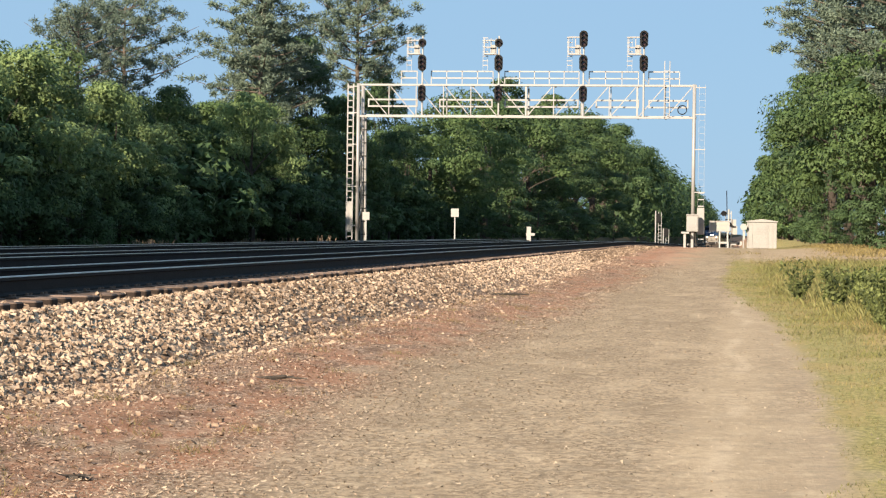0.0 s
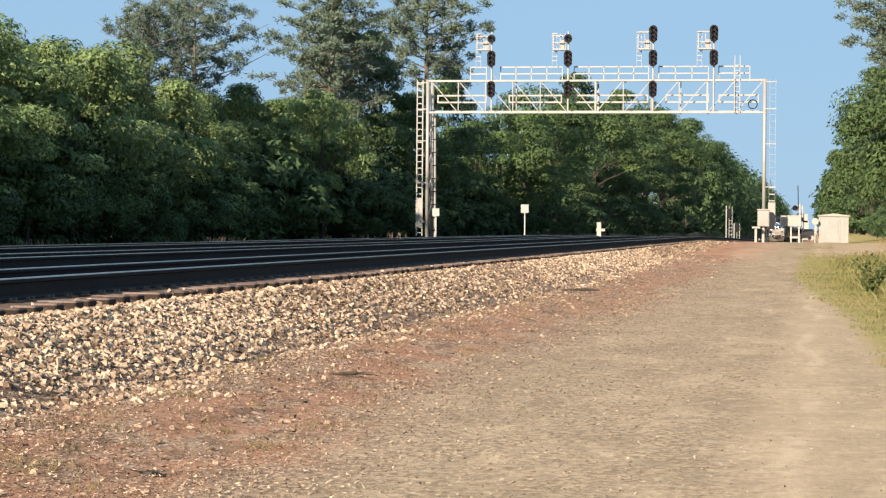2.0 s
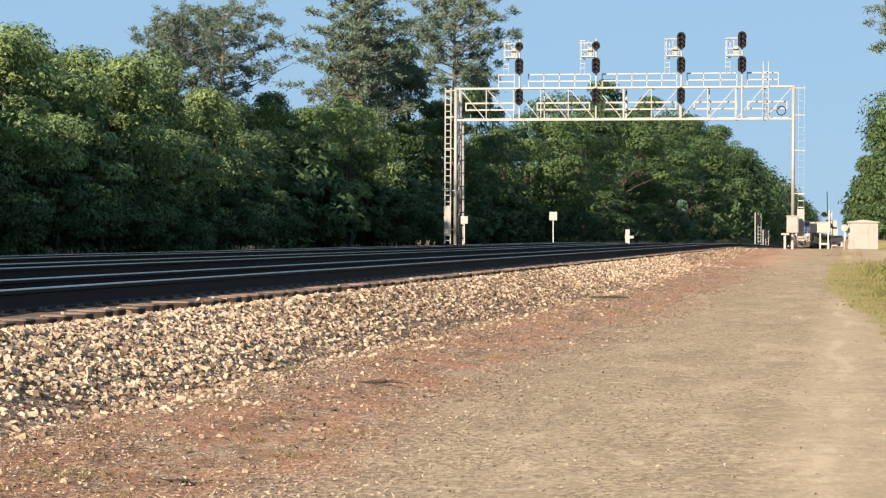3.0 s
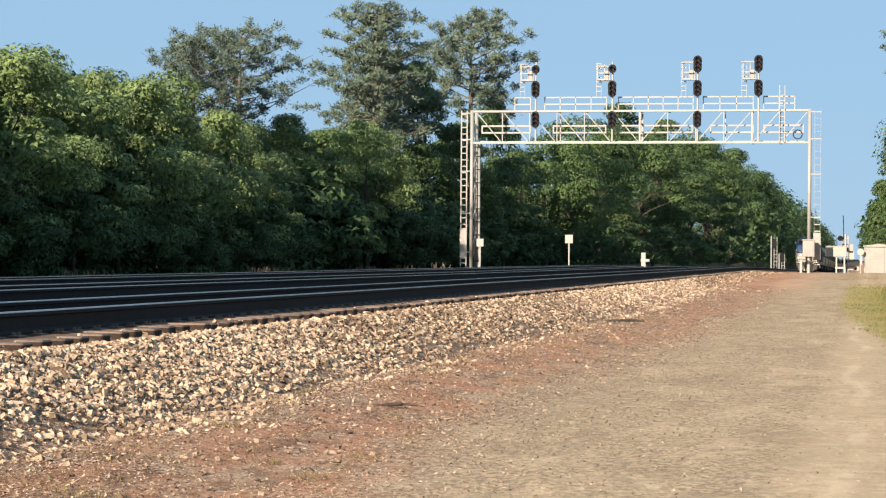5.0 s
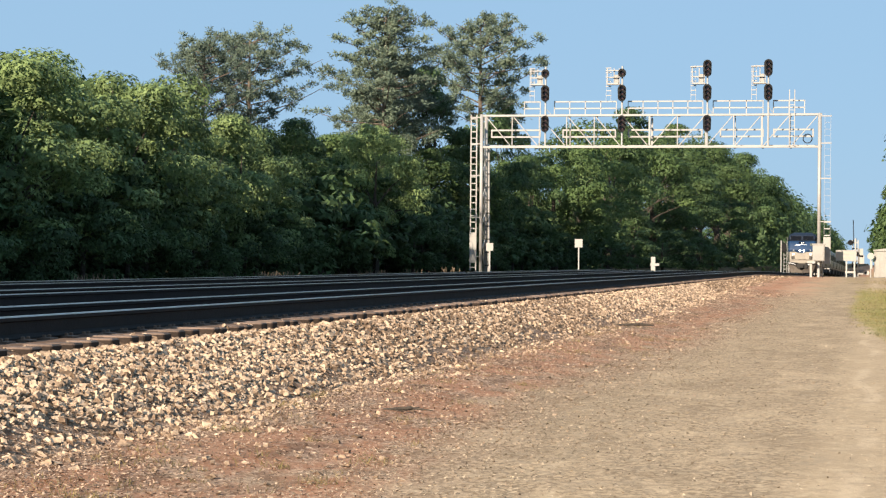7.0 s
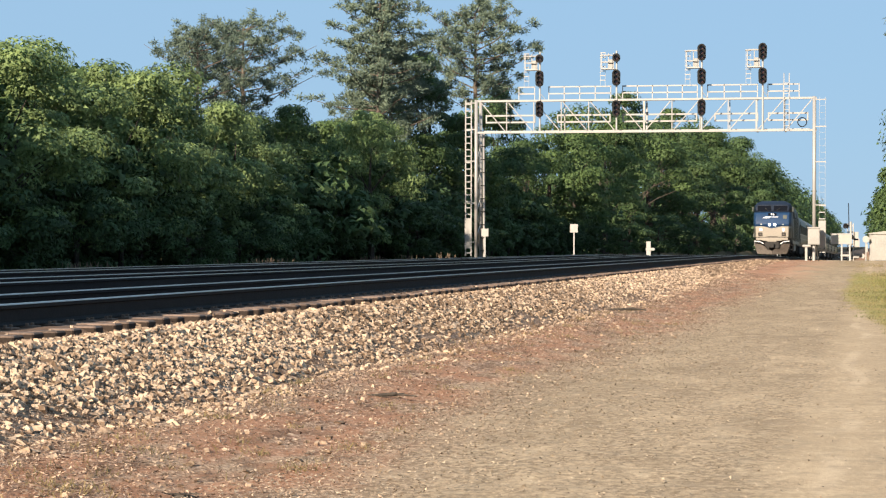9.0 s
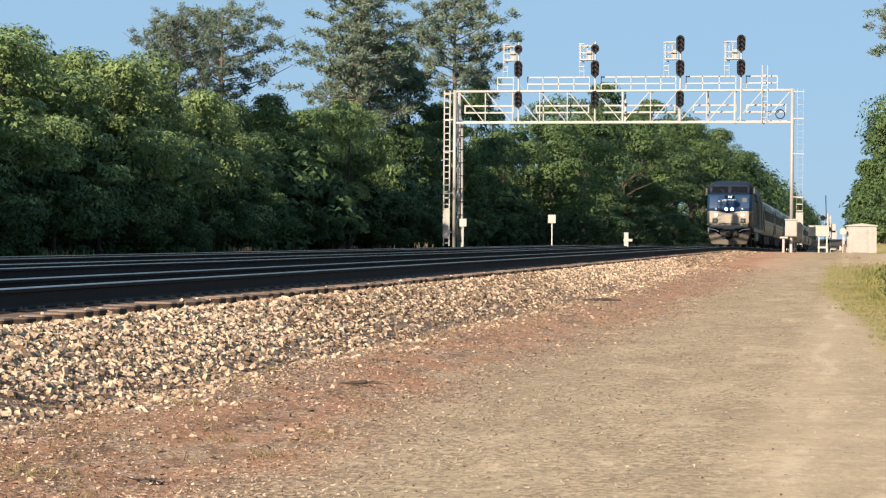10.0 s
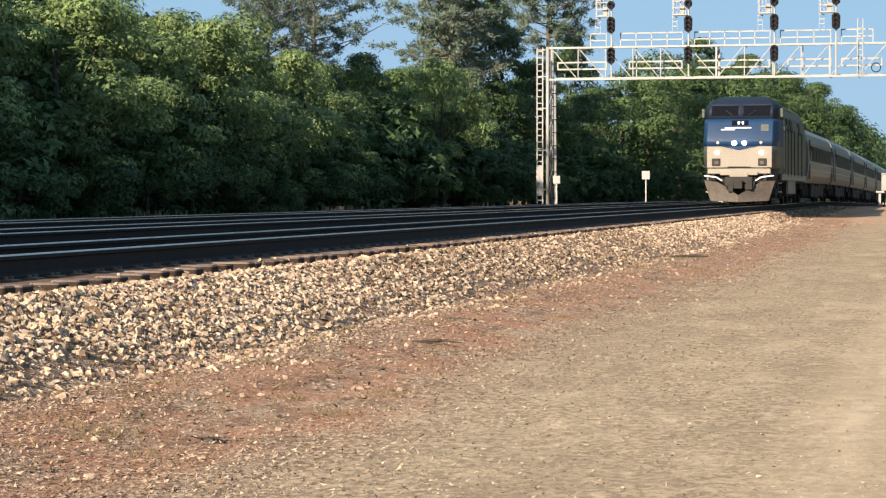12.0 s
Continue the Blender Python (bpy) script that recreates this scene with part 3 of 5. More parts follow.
def pine(seed, H, R, crown_from=0.45, limbs=46, flat_top=0.5):
    """A tall pine: bare trunk below, limbs with needle tufts above."""
    rng = np.random.default_rng(seed)
    t = thing("pine_tree", "tall pine with a bare trunk and airy grey-green tufts", "tree", "trees of the woods")
    lean = rng.uniform(-0.02, 0.02, 2) * H
    axis = lambda u: np.array([lean[0] * u * u, lean[1] * u * u, H * u])
    paths = [[(tuple(axis(u) + (0, 0, -0.3 * (u == 0))), 0.017 * H * (1 - u * 0.85)) for u in (0, 0.25, 0.5, 0.75, 0.97)]]
    V, F, k = [], [], 0
    for i in range(limbs):
        u = crown_from + (0.98 - crown_from) * ((i + rng.uniform()) / limbs) ** 0.85
        a = i * 2.399 + rng.uniform(-0.5, 0.5)
        shape = math.sin(math.pi * min(1, (u - crown_from) / (1 - crown_from) * 0.8 + 0.18)) ** 0.7
        L = R * shape * rng.uniform(0.55, 1.1)
        p0 = axis(u)
        way = np.array([math.cos(a), math.sin(a), rng.uniform(0.05, 0.45)])
        p1 = p0 + way * L * 0.55
        p2 = p0 + way * L + np.array([0, 0, L * 0.12])
        paths.append([(tuple(p0), 0.0032 * H), (tuple(p1), 0.002 * H), (tuple(p2), 0.0008 * H)])
        tufts = int(3 + 6.5 * L / R)
        for j in range(tufts):
            w = rng.uniform(0.3, 1.05)
            c = p0 + (p2 - p0) * w + rng.normal(0, 0.085 * R, 3) * np.array([1, 1, 0.5])
            m = 70
            o = rng.normal(size=(m, 3)) + np.array([0, 0, 0.45])
            o /= np.linalg.norm(o, axis=1, keepdims=True)
            ln = rng.uniform(0.17, 0.33, (m, 1)) * (H / 16)
            side = np.cross(o, rng.normal(size=(m, 3)))
            side /= np.linalg.norm(side, axis=1, keepdims=True)
            b = c + rng.normal(0, 0.15, (m, 3)) * np.array([1, 1, 0.7])
            sd = side * 0.038 * H / 16
            v = np.stack([b + o * ln * 0.25 - sd, b + o * ln, b + o * ln * 0.25 + sd], 1).reshape(-1, 3)
            V.append(v)
            F.append(np.arange(3 * m).reshape(m, 3) + k)
            k += len(v)
    part("trunk", wood(paths), BARK, t, "reddish pine trunk with thin limbs")
    part("crown", fast_mesh("crown", np.concatenate(V), np.concatenate(F)), NEEDLE, t)
    return t


KINDS = {
    "oak": broadleaf(1, 10, 4.6, LEAF, low=0.2, lobes=34, leaves=450, leaf=0.19), "ash": broadleaf(2, 10, 4.0, LEAF_B, low=0.18, lobes=32, leaves=480, leaf=0.18),
    "elm": broadleaf(3, 10, 4.9, LEAF, low=0.16, lobes=35, leaves=450, leaf=0.19), "gum": broadleaf(4, 10, 3.8, LEAF_B, low=0.0, lobes=44, leaves=360, leaf=0.18),
    "bush": broadleaf(5, 4.5, 3.0, LEAF_B, low=0.0, lobes=30, leaves=170, leaf=0.19),
    "maple": broadleaf(9, 10, 4.6, LEAF, low=0.0, lobes=54, leaves=82, leaf=0.44), "holly": broadleaf(10, 4.5, 3.0, LEAF_B, low=0.0, lobes=26, leaves=84, leaf=0.30),
    "alder": broadleaf(11, 10, 4.4, LEAF_LIT, low=0.02, lobes=46, leaves=440, leaf=0.172), "birch": broadleaf(12, 10, 4.2, LEAF_LIT, low=0.0, lobes=44, leaves=440, leaf=0.172),
    "shrub": broadleaf(13, 4.5, 3.0, LEAF_B, low=0.0, lobes=30, leaves=210, leaf=0.165),
    "pine": pine(6, 16, 4.6, 0.55, 40), "pine2": pine(7, 18, 3.9, 0.40, 58), "pine3": pine(8, 18, 4.6, 0.56, 46),
}
HEIGHTS = {"oak": 10, "ash": 10, "elm": 10, "gum": 10, "bush": 4.5, "maple": 10, "holly": 4.5, "alder": 10, "birch": 10, "shrub": 4.5, "pine": 16, "pine2": 18, "pine3": 18}
used = set()


def plant(kind, x, y, h, wide=1.0, turn=0.0):
    """Stands a tree of height h at x, y; the first of a kind is the one that was built."""
    s = h / HEIGHTS[kind]
    z = float(height(x, y)) - 0.05
    m = pose(x, y, z, 0, 0, turn)
    if kind in used:
        t = copy_thing(KINDS[kind], m)
    else:
        t = KINDS[kind]
        t.matrix_basis = m
        used.add(kind)
    t.scale = (s * wide, s * wide, s)
    return t


tr = random.Random(5)
# the wood's edge left of the tracks, also behind the camera
names = ("oak", "ash", "elm", "gum")
y = -40.0
i = 0
while y < 140:
    h = float(np.interp(y, [30, 62, 78, 86, 93, 102, 110, 116, 135], [8.6, 8.0, 8.7, 8.9, 7.6, 7.0, 7.4, 8.2, 8.8])) + tr.uniform(-0.4, 0.4)
    back = 2.4 * float(step(98, 108, y))
    plant("maple", -33.2 + tr.uniform(-0.6, 0.6) - back, y + 2.5, h * 0.97, 1.0, tr.uniform(0, 360))
    plant(("alder", "birch")[i % 2] if 54 < y < 108 else names[i % 4] if y > 55 else "maple", -29.8 - back + tr.uniform(-0.8, 0.8), y, h, tr.uniform(0.9, 1.1), tr.uniform(0, 360))
    if i % 2 == 0:
        plant("maple", -36 + tr.uniform(-1.5, 1.5), y * 1.2 + 3, h * 0.98, 1.1, tr.uniform(0, 360))
    y += tr.uniform(5.2, 6.6)
    i += 1
# unseen taller trees of the wood, added short of the view to shade its edge
for x, yy, h in ((-31, 46, 9.5), (-30, 38, 10.5), (-31, 30, 11.5), (-30, 21, 12.5), (-32, 12, 13.0), (-31, 2, 13.0), (-37, 44, 10.5), (-36, 26, 12.5), (-35, 60, 11.6), (-36, 67, 11.0), (-34.5, 52, 11.4),
                 (-40, 57, 15.0), (-39, 48, 15.0), (-44, 50, 18.0), (-43, 62, 16.0), (-46, 56, 19.0), (-40, 38, 15.0), (-33, 60, 10.5), (-32, 54, 10.5)):
    plant("maple", x, yy, h, 0.85, tr.uniform(0, 360))
# more unseen trees, kept slim, added to shade the edge farther along
for x, yy, h in ((-34.8, 71.5, 11.8), (-37.5, 80, 15.0), (-39.3, 84, 17.0), (-41.2, 88, 18.5)):
    plant("maple", x, yy, h, 0.42, tr.uniform(0, 360))
y = 40.0
while y < 215:
    plant("shrub" if 52 < y < 112 else "bush" if 112 < y < 160 else "holly", -28.3 - 2.0 * float(step(98, 108, y)) * (y < 132) + tr.uniform(-0.5, 0.5), y, tr.uniform(2.4, 3.8), 1.0, tr.uniform(0, 360))
    plant("holly", -31 + tr.uniform(-1, 1), y + 1.5, tr.uniform(4.2, 5.6), 1.1, tr.uniform(0, 360))
    y += tr.uniform(2.7, 3.6)
for k in range(34):
    plant("holly", -31.5 + tr.uniform(-1, 1), 216 + k * 5.5, tr.uniform(4.5, 6.5), 1.25, tr.uniform(0, 360))
# pines over the edge
plant("pine", -34, 108, 12.0, 0.9, 40)
plant("pine", -33.5, 114.5, 13.0, 1.2, 160)
plant("pine2", -33, 145, 17.8, 1.2, 0)
plant("pine2", -33.5, 152, 15.0, 1.2, 100)
plant("gum", -32, 156, 14.5, 0.75, 30)
plant("pine3", -33, 182, 21.0, 1.1, 0)
plant("gum", -32.4, 189, 14.6, 0.58, 210)
plant("alder", -28.8, 125, 9.0, 0.72, 70)
plant("alder", -31.5, 133, 9.4, 0.8, 170)
plant("ash", -30, 166, 12.0, 0.8, 200)
plant("oak", -31.5, 148, 8.6, 0.95, 20)
plant("elm", -31, 159, 9.4, 0.9, 140)
plant("oak", -30.5, 175, 9.6, 0.9, 260)
# tall broadleaf trees beyond the signal bridge
for kind, x, yy, h, w, a in (("gum", -29, 184, 9.6, 0.9, 10), ("oak", -28, 191, 10.8, 1.0, 80), ("elm", -28, 207, 12.6, 1.0, 150), ("ash", -27.5, 226, 13.8, 1.0, 220),
                             ("oak", -27, 246, 14.9, 1.0, 300), ("gum", -33, 300, 21.5, 0.7, 0), ("elm", -27, 266, 15.6, 0.95, 45), ("ash", -27, 286, 16.8, 0.95, 120),
                             ("elm", -34, 258, 17.4, 0.85, 60), ("oak", -31.5, 340, 22.5, 0.7, 130), ("oak", -26.5, 308, 17.6, 0.9, 200), ("elm", -26.5, 330, 18.9, 0.9, 260), ("gum", -26, 356, 19.8, 0.95, 20), ("ash", -26, 386, 20.6, 0.9, 90),
                             ("oak", -25.5, 416, 20.4, 0.85, 170), ("elm", -25, 448, 19.4, 0.85, 10)):
    plant(kind, x, yy, h, w, a)
for k in range(6):
    plant("bush", -22.8 + tr.uniform(-1, 0.5), 200 + k * 34 + tr.uniform(-6, 6), tr.uniform(2.5, 4.5), 1.2, tr.uniform(0, 360))
# the wood right of the road
for kind, x, yy, h, w, a in (("pine2", 7.8, 112, 17.5, 1.15, 30), ("oak", 7.8, 117, 10.0, 1.0, 10), ("elm", 6.9, 132, 11.8, 0.95, 70), ("pine2", 6.9, 142, 19.0, 1.25, 130),
                             ("ash", 6.4, 150, 12.5, 0.95, 200), ("oak", 5.9, 168, 13.0, 0.9, 250), ("pine3", 6.0, 172, 20.5, 1.15, 200), ("pine2", 6.8, 200, 19.5, 0.95, 320), ("elm", 6.0, 196, 12.0, 0.85, 320),
                             ("gum", 5.6, 222, 12.0, 0.95, 15), ("oak", 5.2, 250, 12.0, 0.85, 100), ("maple", 4.8, 285, 12.0, 0.9, 160), ("maple", 4.4, 325, 12.0, 0.85, 240),
                             ("maple", 4.4, 370, 12.0, 0.95, 300), ("maple", 13, 128, 16.0, 1.0, 0), ("oak", 12.5, 104, 13.0, 1.1, 0), ("maple", 14, 90, 12.0, 1.1, 50), ("gum", 11.5, 160, 18.0, 0.8, 90)):
    plant(kind, x, yy, h, w, a)
for k in range(7):
    plant("bush", 6.6 - k * 0.35 + tr.uniform(-0.4, 0.4), 112 + k * 13, tr.uniform(2.2, 3.6), 0.9, tr.uniform(0, 360))


def far_woods():
    """The woods on both sides that run on to the horizon."""
    rng = np.random.default_rng(21)
    V, F, k = [], [], 0
    for side in (-1, 1):
        for d in np.arange(420, 1150, 14.0):
            x = (-24 if side < 0 else 5.5) + rng.uniform(-3, 3) + side * 1.5
            h, r = (17.5 if side < 0 else 14.5) * rng.uniform(0.85, 1.12), rng.uniform(5.5, 8.5)
            m = 1300
            o = rng.normal(size=(m, 3))
            o /= np.linalg.norm(o, axis=1, keepdims=True)
            p = np.array([x, d, h * 0.5]) + o * rng.uniform(0.72, 1.05, (m, 1)) * np.array([r, r, h * 0.5])
            p += 0.9 * np.sin(p[:, [1, 2, 0]] * 1.3)
            v, f, _ = leaf_tris(rng, p, o, rng.uniform(0.6, 1.2, m), 0.4)
            V.append(v)
            F.append(f + k)
            k += len(v)
    solo("far_woods", fast_mesh("far_woods", np.concatenate(V), np.concatenate(F)), LEAF_B, "distant dark green woods on both sides of the line", "woods", kind="stuff")


far_woods()


# ---- verge ----
def verge_edge(y):
    return 0.72 - 1.5 * float(step(28, 70, y))


def blades(name, n, seed, y0, y1, mat, tall, label, x0=None, x1=None):
    """Grass on the verge: short and thin at the wavering edge, taller behind, or over a stretch of its own."""
    rng = np.random.default_rng(seed)
    y = y0 + (y1 - y0) * rng.uniform(0, 1, n) ** (1.6 if x0 is None else 1.2)
    e = 0.66 - 0.06 * step(18, 32, y) - 1.5 * step(30, 64, y) + 0.1 * np.sin(y * 0.9) + 0.16 * np.sin(y * 2.7 + 1)
    if x0 is None:
        x = e + rng.uniform(0, 1, n) ** 1.15 * (1.2 + 0.085 * y)
    else:
        x = rng.uniform(x0, x1, n)
        e = np.full(n, x0)
    clump = 0.5 + 0.5 * np.sin(x * 2.1 + 3 * np.sin(y * 0.7)) * np.sin(y * 1.1 + seed)
    fade = step(0.0, 0.9, x - e) * (1 - step(y1 - 16, y1, y))
    keep = rng.uniform(0, 1, n) < (0.12 + 0.88 * clump) * (0.25 + 0.75 * fade)
    x, y, clump, e, fade = x[keep], y[keep], clump[keep], e[keep], fade[keep]
    n = len(x)
    hgt = (0.022 + 0.035 * clump + tall * step(0.7, 2.0, x - e) * step(26, 40, y) * fade) * rng.uniform(0.4, 1.4, n) * (0.45 + 0.55 * step(16, 30, y))
    a = rng.uniform(0, 6.28, n)
    w = 0.003 + 0.008 * hgt + 0.00006 * y
    base = np.stack([x, y, height(x, y) - 0.01], -1)
    side = np.stack([np.cos(a), np.sin(a), 0 * a], -1) * w[:, None]
    bend = np.stack([-np.sin(a), np.cos(a), 0 * a], -1) * (hgt * rng.uniform(0.1, 0.8, n))[:, None]
    up = np.array([0, 0, 1.0]) * hgt[:, None]
    v = np.stack([base - side, base + side, base + up * 0.6 + bend * 0.35 + side * 0.7, base + up + bend], 1)
    solo(name, fast_mesh(name, v.reshape(-1, 3), np.arange(4 * n).reshape(n, 4)), mat, label, "grass", kind="stuff")


def weed(seed):
    """A leafy roadside weed with several stems."""
    rng = np.random.default_rng(seed)
    t = thing("weed_shrub", "leafy green weed clump in the tall verge grass", "weed", "verge weeds")
    paths, V, F, k = [], [], [], 0
    for i in range(9):
        a, h, r = rng.uniform(0, 6.28), rng.uniform(0.5, 1.0), rng.uniform(0.1, 0.45)
        tip = np.array([math.cos(a) * r, math.sin(a) * r, h])
        paths.append([((math.cos(a) * 0.05, math.sin(a) * 0.05, -0.02), 0.008), (tuple(tip * (0.6, 0.6, 0.6)), 0.006), (tuple(tip), 0.003)])
        m = 46
        u = rng.uniform(0.2, 1.05, (m, 1))
        o = rng.normal(size=(m, 3)) * (1, 1, 0.4)
        o /= np.linalg.norm(o, axis=1, keepdims=True)
        v, f = leaf_quads(rng, tip * u + o * 0.09, o, rng.uniform(0.06, 0.13, m), 0.5)
        V.append(v)
        F.append(f + k)
        k += len(v)
    part("stalk", wood(paths, 4), WEED, t)
    part("foliage", fast_mesh("foliage", np.concatenate(V), np.concatenate(F)), WEED, t)
    return t


def dry_tufts():
    """Pale dry grass heads at the foot of the wood."""
    rng = np.random.default_rng(35)
    spots = ((-23.5, 63.0, 60), (-23.4, 64.5, 40), (-23.6, 79, 14), (-23.5, 83.5, 70), (-23.4, 85, 40), (-23.5, 101, 50), (-23.5, 103, 30), (-23.4, 110, 30), (-23.5, 121, 25))
    x = np.concatenate([np.full(n, a) + rng.normal(0, 0.3, n) for a, b, n in spots])
    y = np.concatenate([np.full(n, b) + rng.normal(0, 0.5, n) for a, b, n in spots])
    n = len(x)
    h, a = rng.uniform(0.1, 0.45, n), rng.uniform(0, 6.28, n)
    base = np.stack([x, y, height(x, y)], -1)
    side = np.stack([np.cos(a), np.sin(a), 0 * a], -1) * 0.012
    up = np.stack([rng.normal(0, 0.1, n), rng.normal(0, 0.1, n), h], -1)
    v = np.stack([base - side * 0.5, base + side * 0.5, base + up + side, base + up * 1.1 - side], 1)
    solo("dry_grass", fast_mesh("dry_grass", v.reshape(-1, 3), np.arange(4 * n).reshape(n, 4)), STRAW, "pale dry grass heads at the foot of the woods", "grass", kind="stuff")


def litter_tufts():
    """Thin straw tufts scattered over the litter at the foot of the stone bank."""
    rng = np.random.default_rng(61)
    B = []
    for k in range(90):
        cy = 11.5 + 40 * rng.uniform() ** 1.6
        cx, m, r = -5.5 + 1.9 * rng.uniform() ** 1.3, int(rng.integers(10, 46)), rng.uniform(0.04, 0.16)
        x, y = cx + rng.normal(0, r, m), cy + rng.normal(0, r * 1.5, m)
        h, a = rng.uniform(0.015, 0.07, m), rng.uniform(0, 6.28, m)
        base = np.stack([x, y, height(x, y)], -1)
        side = np.stack([np.cos(a), np.sin(a), 0 * a], -1) * 0.0035
        tip = np.stack([rng.normal(0, 0.035, m), rng.normal(0, 0.035, m), h], -1)
        B.append(np.stack([base - side, base + side, base + tip], 1).reshape(-1, 3))
    v = np.concatenate(B)
    solo("straw_tufts", fast_mesh("straw_tufts", v, np.arange(len(v)).reshape(-1, 3)), STRAWY, "thin straw tufts on the rusty litter", "grass", kind="stuff")


litter_tufts()
STRAW = leaf_material("dry straw", (0.22, 0.17, 0.13), vary=0.3, glow=0.3)
dry_tufts()
blades("grass", 110000, 31, 11, 96, GRASSY, 0.15, "green verge grass, short at the road and tall behind")
blades("dry_grass", 52000, 33, 11, 104, STRAWY, 0.09, "yellowed straw grass among the green verge grass")
blades("dry_grass", 16000, 36, 98, 160, STRAWY, 0.14, "dry grass round the equipment hut", 2.4, 9.0)
blades("dry_grass", 1500, 38, 104, 120, STRAWY, 0.03, "thin dry grass patch in the crossing ground", -1.8, 0.4)
weeds = [weed(s) for s in (41, 42, 43)]
spots = []
for k in range(84):
    yy = 33 + 32 * tr.uniform(0, 1) ** 1.4
    xx = verge_edge(yy) + tr.uniform(1.0, 1.7) + tr.uniform(0, 1) * 0.055 * yy
    spots.append((xx, yy, tr.uniform(0.3, 1.1) * (0.6 if yy > 54 else 1.0)))
for k, (xx, yy, s) in enumerate(spots):
    m = pose(xx, yy, float(height(xx, yy)), 0, 0, tr.uniform(0, 360))
    w = weeds[k] if k < 3 else copy_thing(weeds[k % 3], m)
    w.matrix_basis = m
    w.scale = (s, s, s)


# ---- signal bridge ----
GY, GD = 129.4, 1.5          # front plane and depth
XL, XR = -23.2, -3.56        # leg centres
Z0, Z1 = 8.24, 10.11         # bottom and top chord
bridge = thing("signal_bridge", "white steel lattice signal bridge spanning the tracks", "signal bridge")
for y in (GY, GY + GD):
    for z in (Z0, Z1):
        part("chord", Geo().box(((XL + XR) / 2, y, z + (0.09 if y > GY else 0)), (XR - XL + 0.3, 0.11, 0.12)), WHITE, bridge)
PANELS = 12
step_x = (XR - XL) / PANELS
for y in (GY, GY + GD):
    for i in range(PANELS + 1):
        x = XL + i * step_x
        w = 0.11 if i in (6, 10) else 0.055
        if 0 < i < PANELS and (y == GY or i % 3 == 0):
            part("post", Geo().bar((x, y, Z0 + 0.08), (x, y, Z1 - 0.08), w, 0.07), WHITE, bridge)
        if i < PANELS and y == GY:
            a, c = (x, x + step_x) if i < 6 else (x + step_x, x)
            part("diagonal", Geo().bar((a + (0.1 if a < c else -0.1), y + 0.02, Z1 - 0.1), (c - (0.12 if a < c else -0.12), y + 0.02, Z0 + 0.1), 0.055 if i < 6 else 0.038, 0.05), WHITE, bridge)
for i in range(PANELS + 1):
    x = XL + i * step_x
    for z in (Z0, Z1):
        part("cross_tie", Geo().bar((x, GY + 0.07, z), (x, GY + GD - 0.07, z), 0.08, 0.08), WHITE, bridge)
part("walkway", Geo().box(((XL + XR) / 2, GY + GD / 2, Z0 + 0.1), (XR - XL - 0.4, 0.7, 0.04)), GALV, bridge, "open steel grating walkway")
for x0, x1 in ((XL + 0.3, -19.9), (-18.6, -15.4), (-14.7, -10.3), (-9.3, -6.75), (-6.2, XR - 0.3)):
    for z in (8.86, 9.26):
        part("inner_handrail", Geo().box(((x0 + x1) / 2, GY + 0.42, z), (x1 - x0, 0.09, 0.10)), WHITE, bridge)
    for x in (x0 + 0.04, x1 - 0.04):
        part("handrail_end", Geo().box((x, GY + 0.42, 9.06), (0.08, 0.08, 0.5)), WHITE, bridge)
for x0, x1 in ((-20.9, -19.95), (-19.1, -15.4), (-14.7, -10.3), (-9.7, -6.8), (-6.2, -4.4)):
    for z in (10.58, 10.98):
        part("top_handrail", Geo().box(((x0 + x1) / 2, GY + 0.45, z - 0.03), (x1 - x0, 0.05, 0.08)), WHITE, bridge)
    k = max(2, int((x1 - x0) / 0.8) + 1)
    for j in range(k):
        x = x0 + (x1 - x0) * j / (k - 1)
        part("handrail_post", Geo().box((x, GY + 0.45, 10.57), (0.05, 0.05, 0.84)), GALV, bridge)
part("top_walkway", Geo().box((-12.65, GY + 0.95, 10.2), (16.5, 0.8, 0.02)), GALV, bridge, "upper grating walkway")
for x in (-5.25, -4.95):
    part("ladder_stile", Geo().box((x, GY - 0.12, 9.9), (0.05, 0.05, 3.3)), WHITE, bridge)
for k in range(9):
    part("ladder_rung", Geo().box((-5.1, GY - 0.12, 8.5 + k * 0.31), (0.3, 0.03, 0.03)), GALV, bridge)
cable = Geo()
for k in range(16):
    a, c = k * math.pi / 8, (k + 1) * math.pi / 8
    cable.tube((-4.2 + 0.26 * math.cos(a), GY - 0.1, 8.7 + 0.26 * math.sin(a)), (-4.2 + 0.26 * math.cos(c), GY - 0.1, 8.7 + 0.26 * math.sin(c)), 0.03, n=5)
part("cable_loop", cable, BLACK, bridge, "coiled black cable")


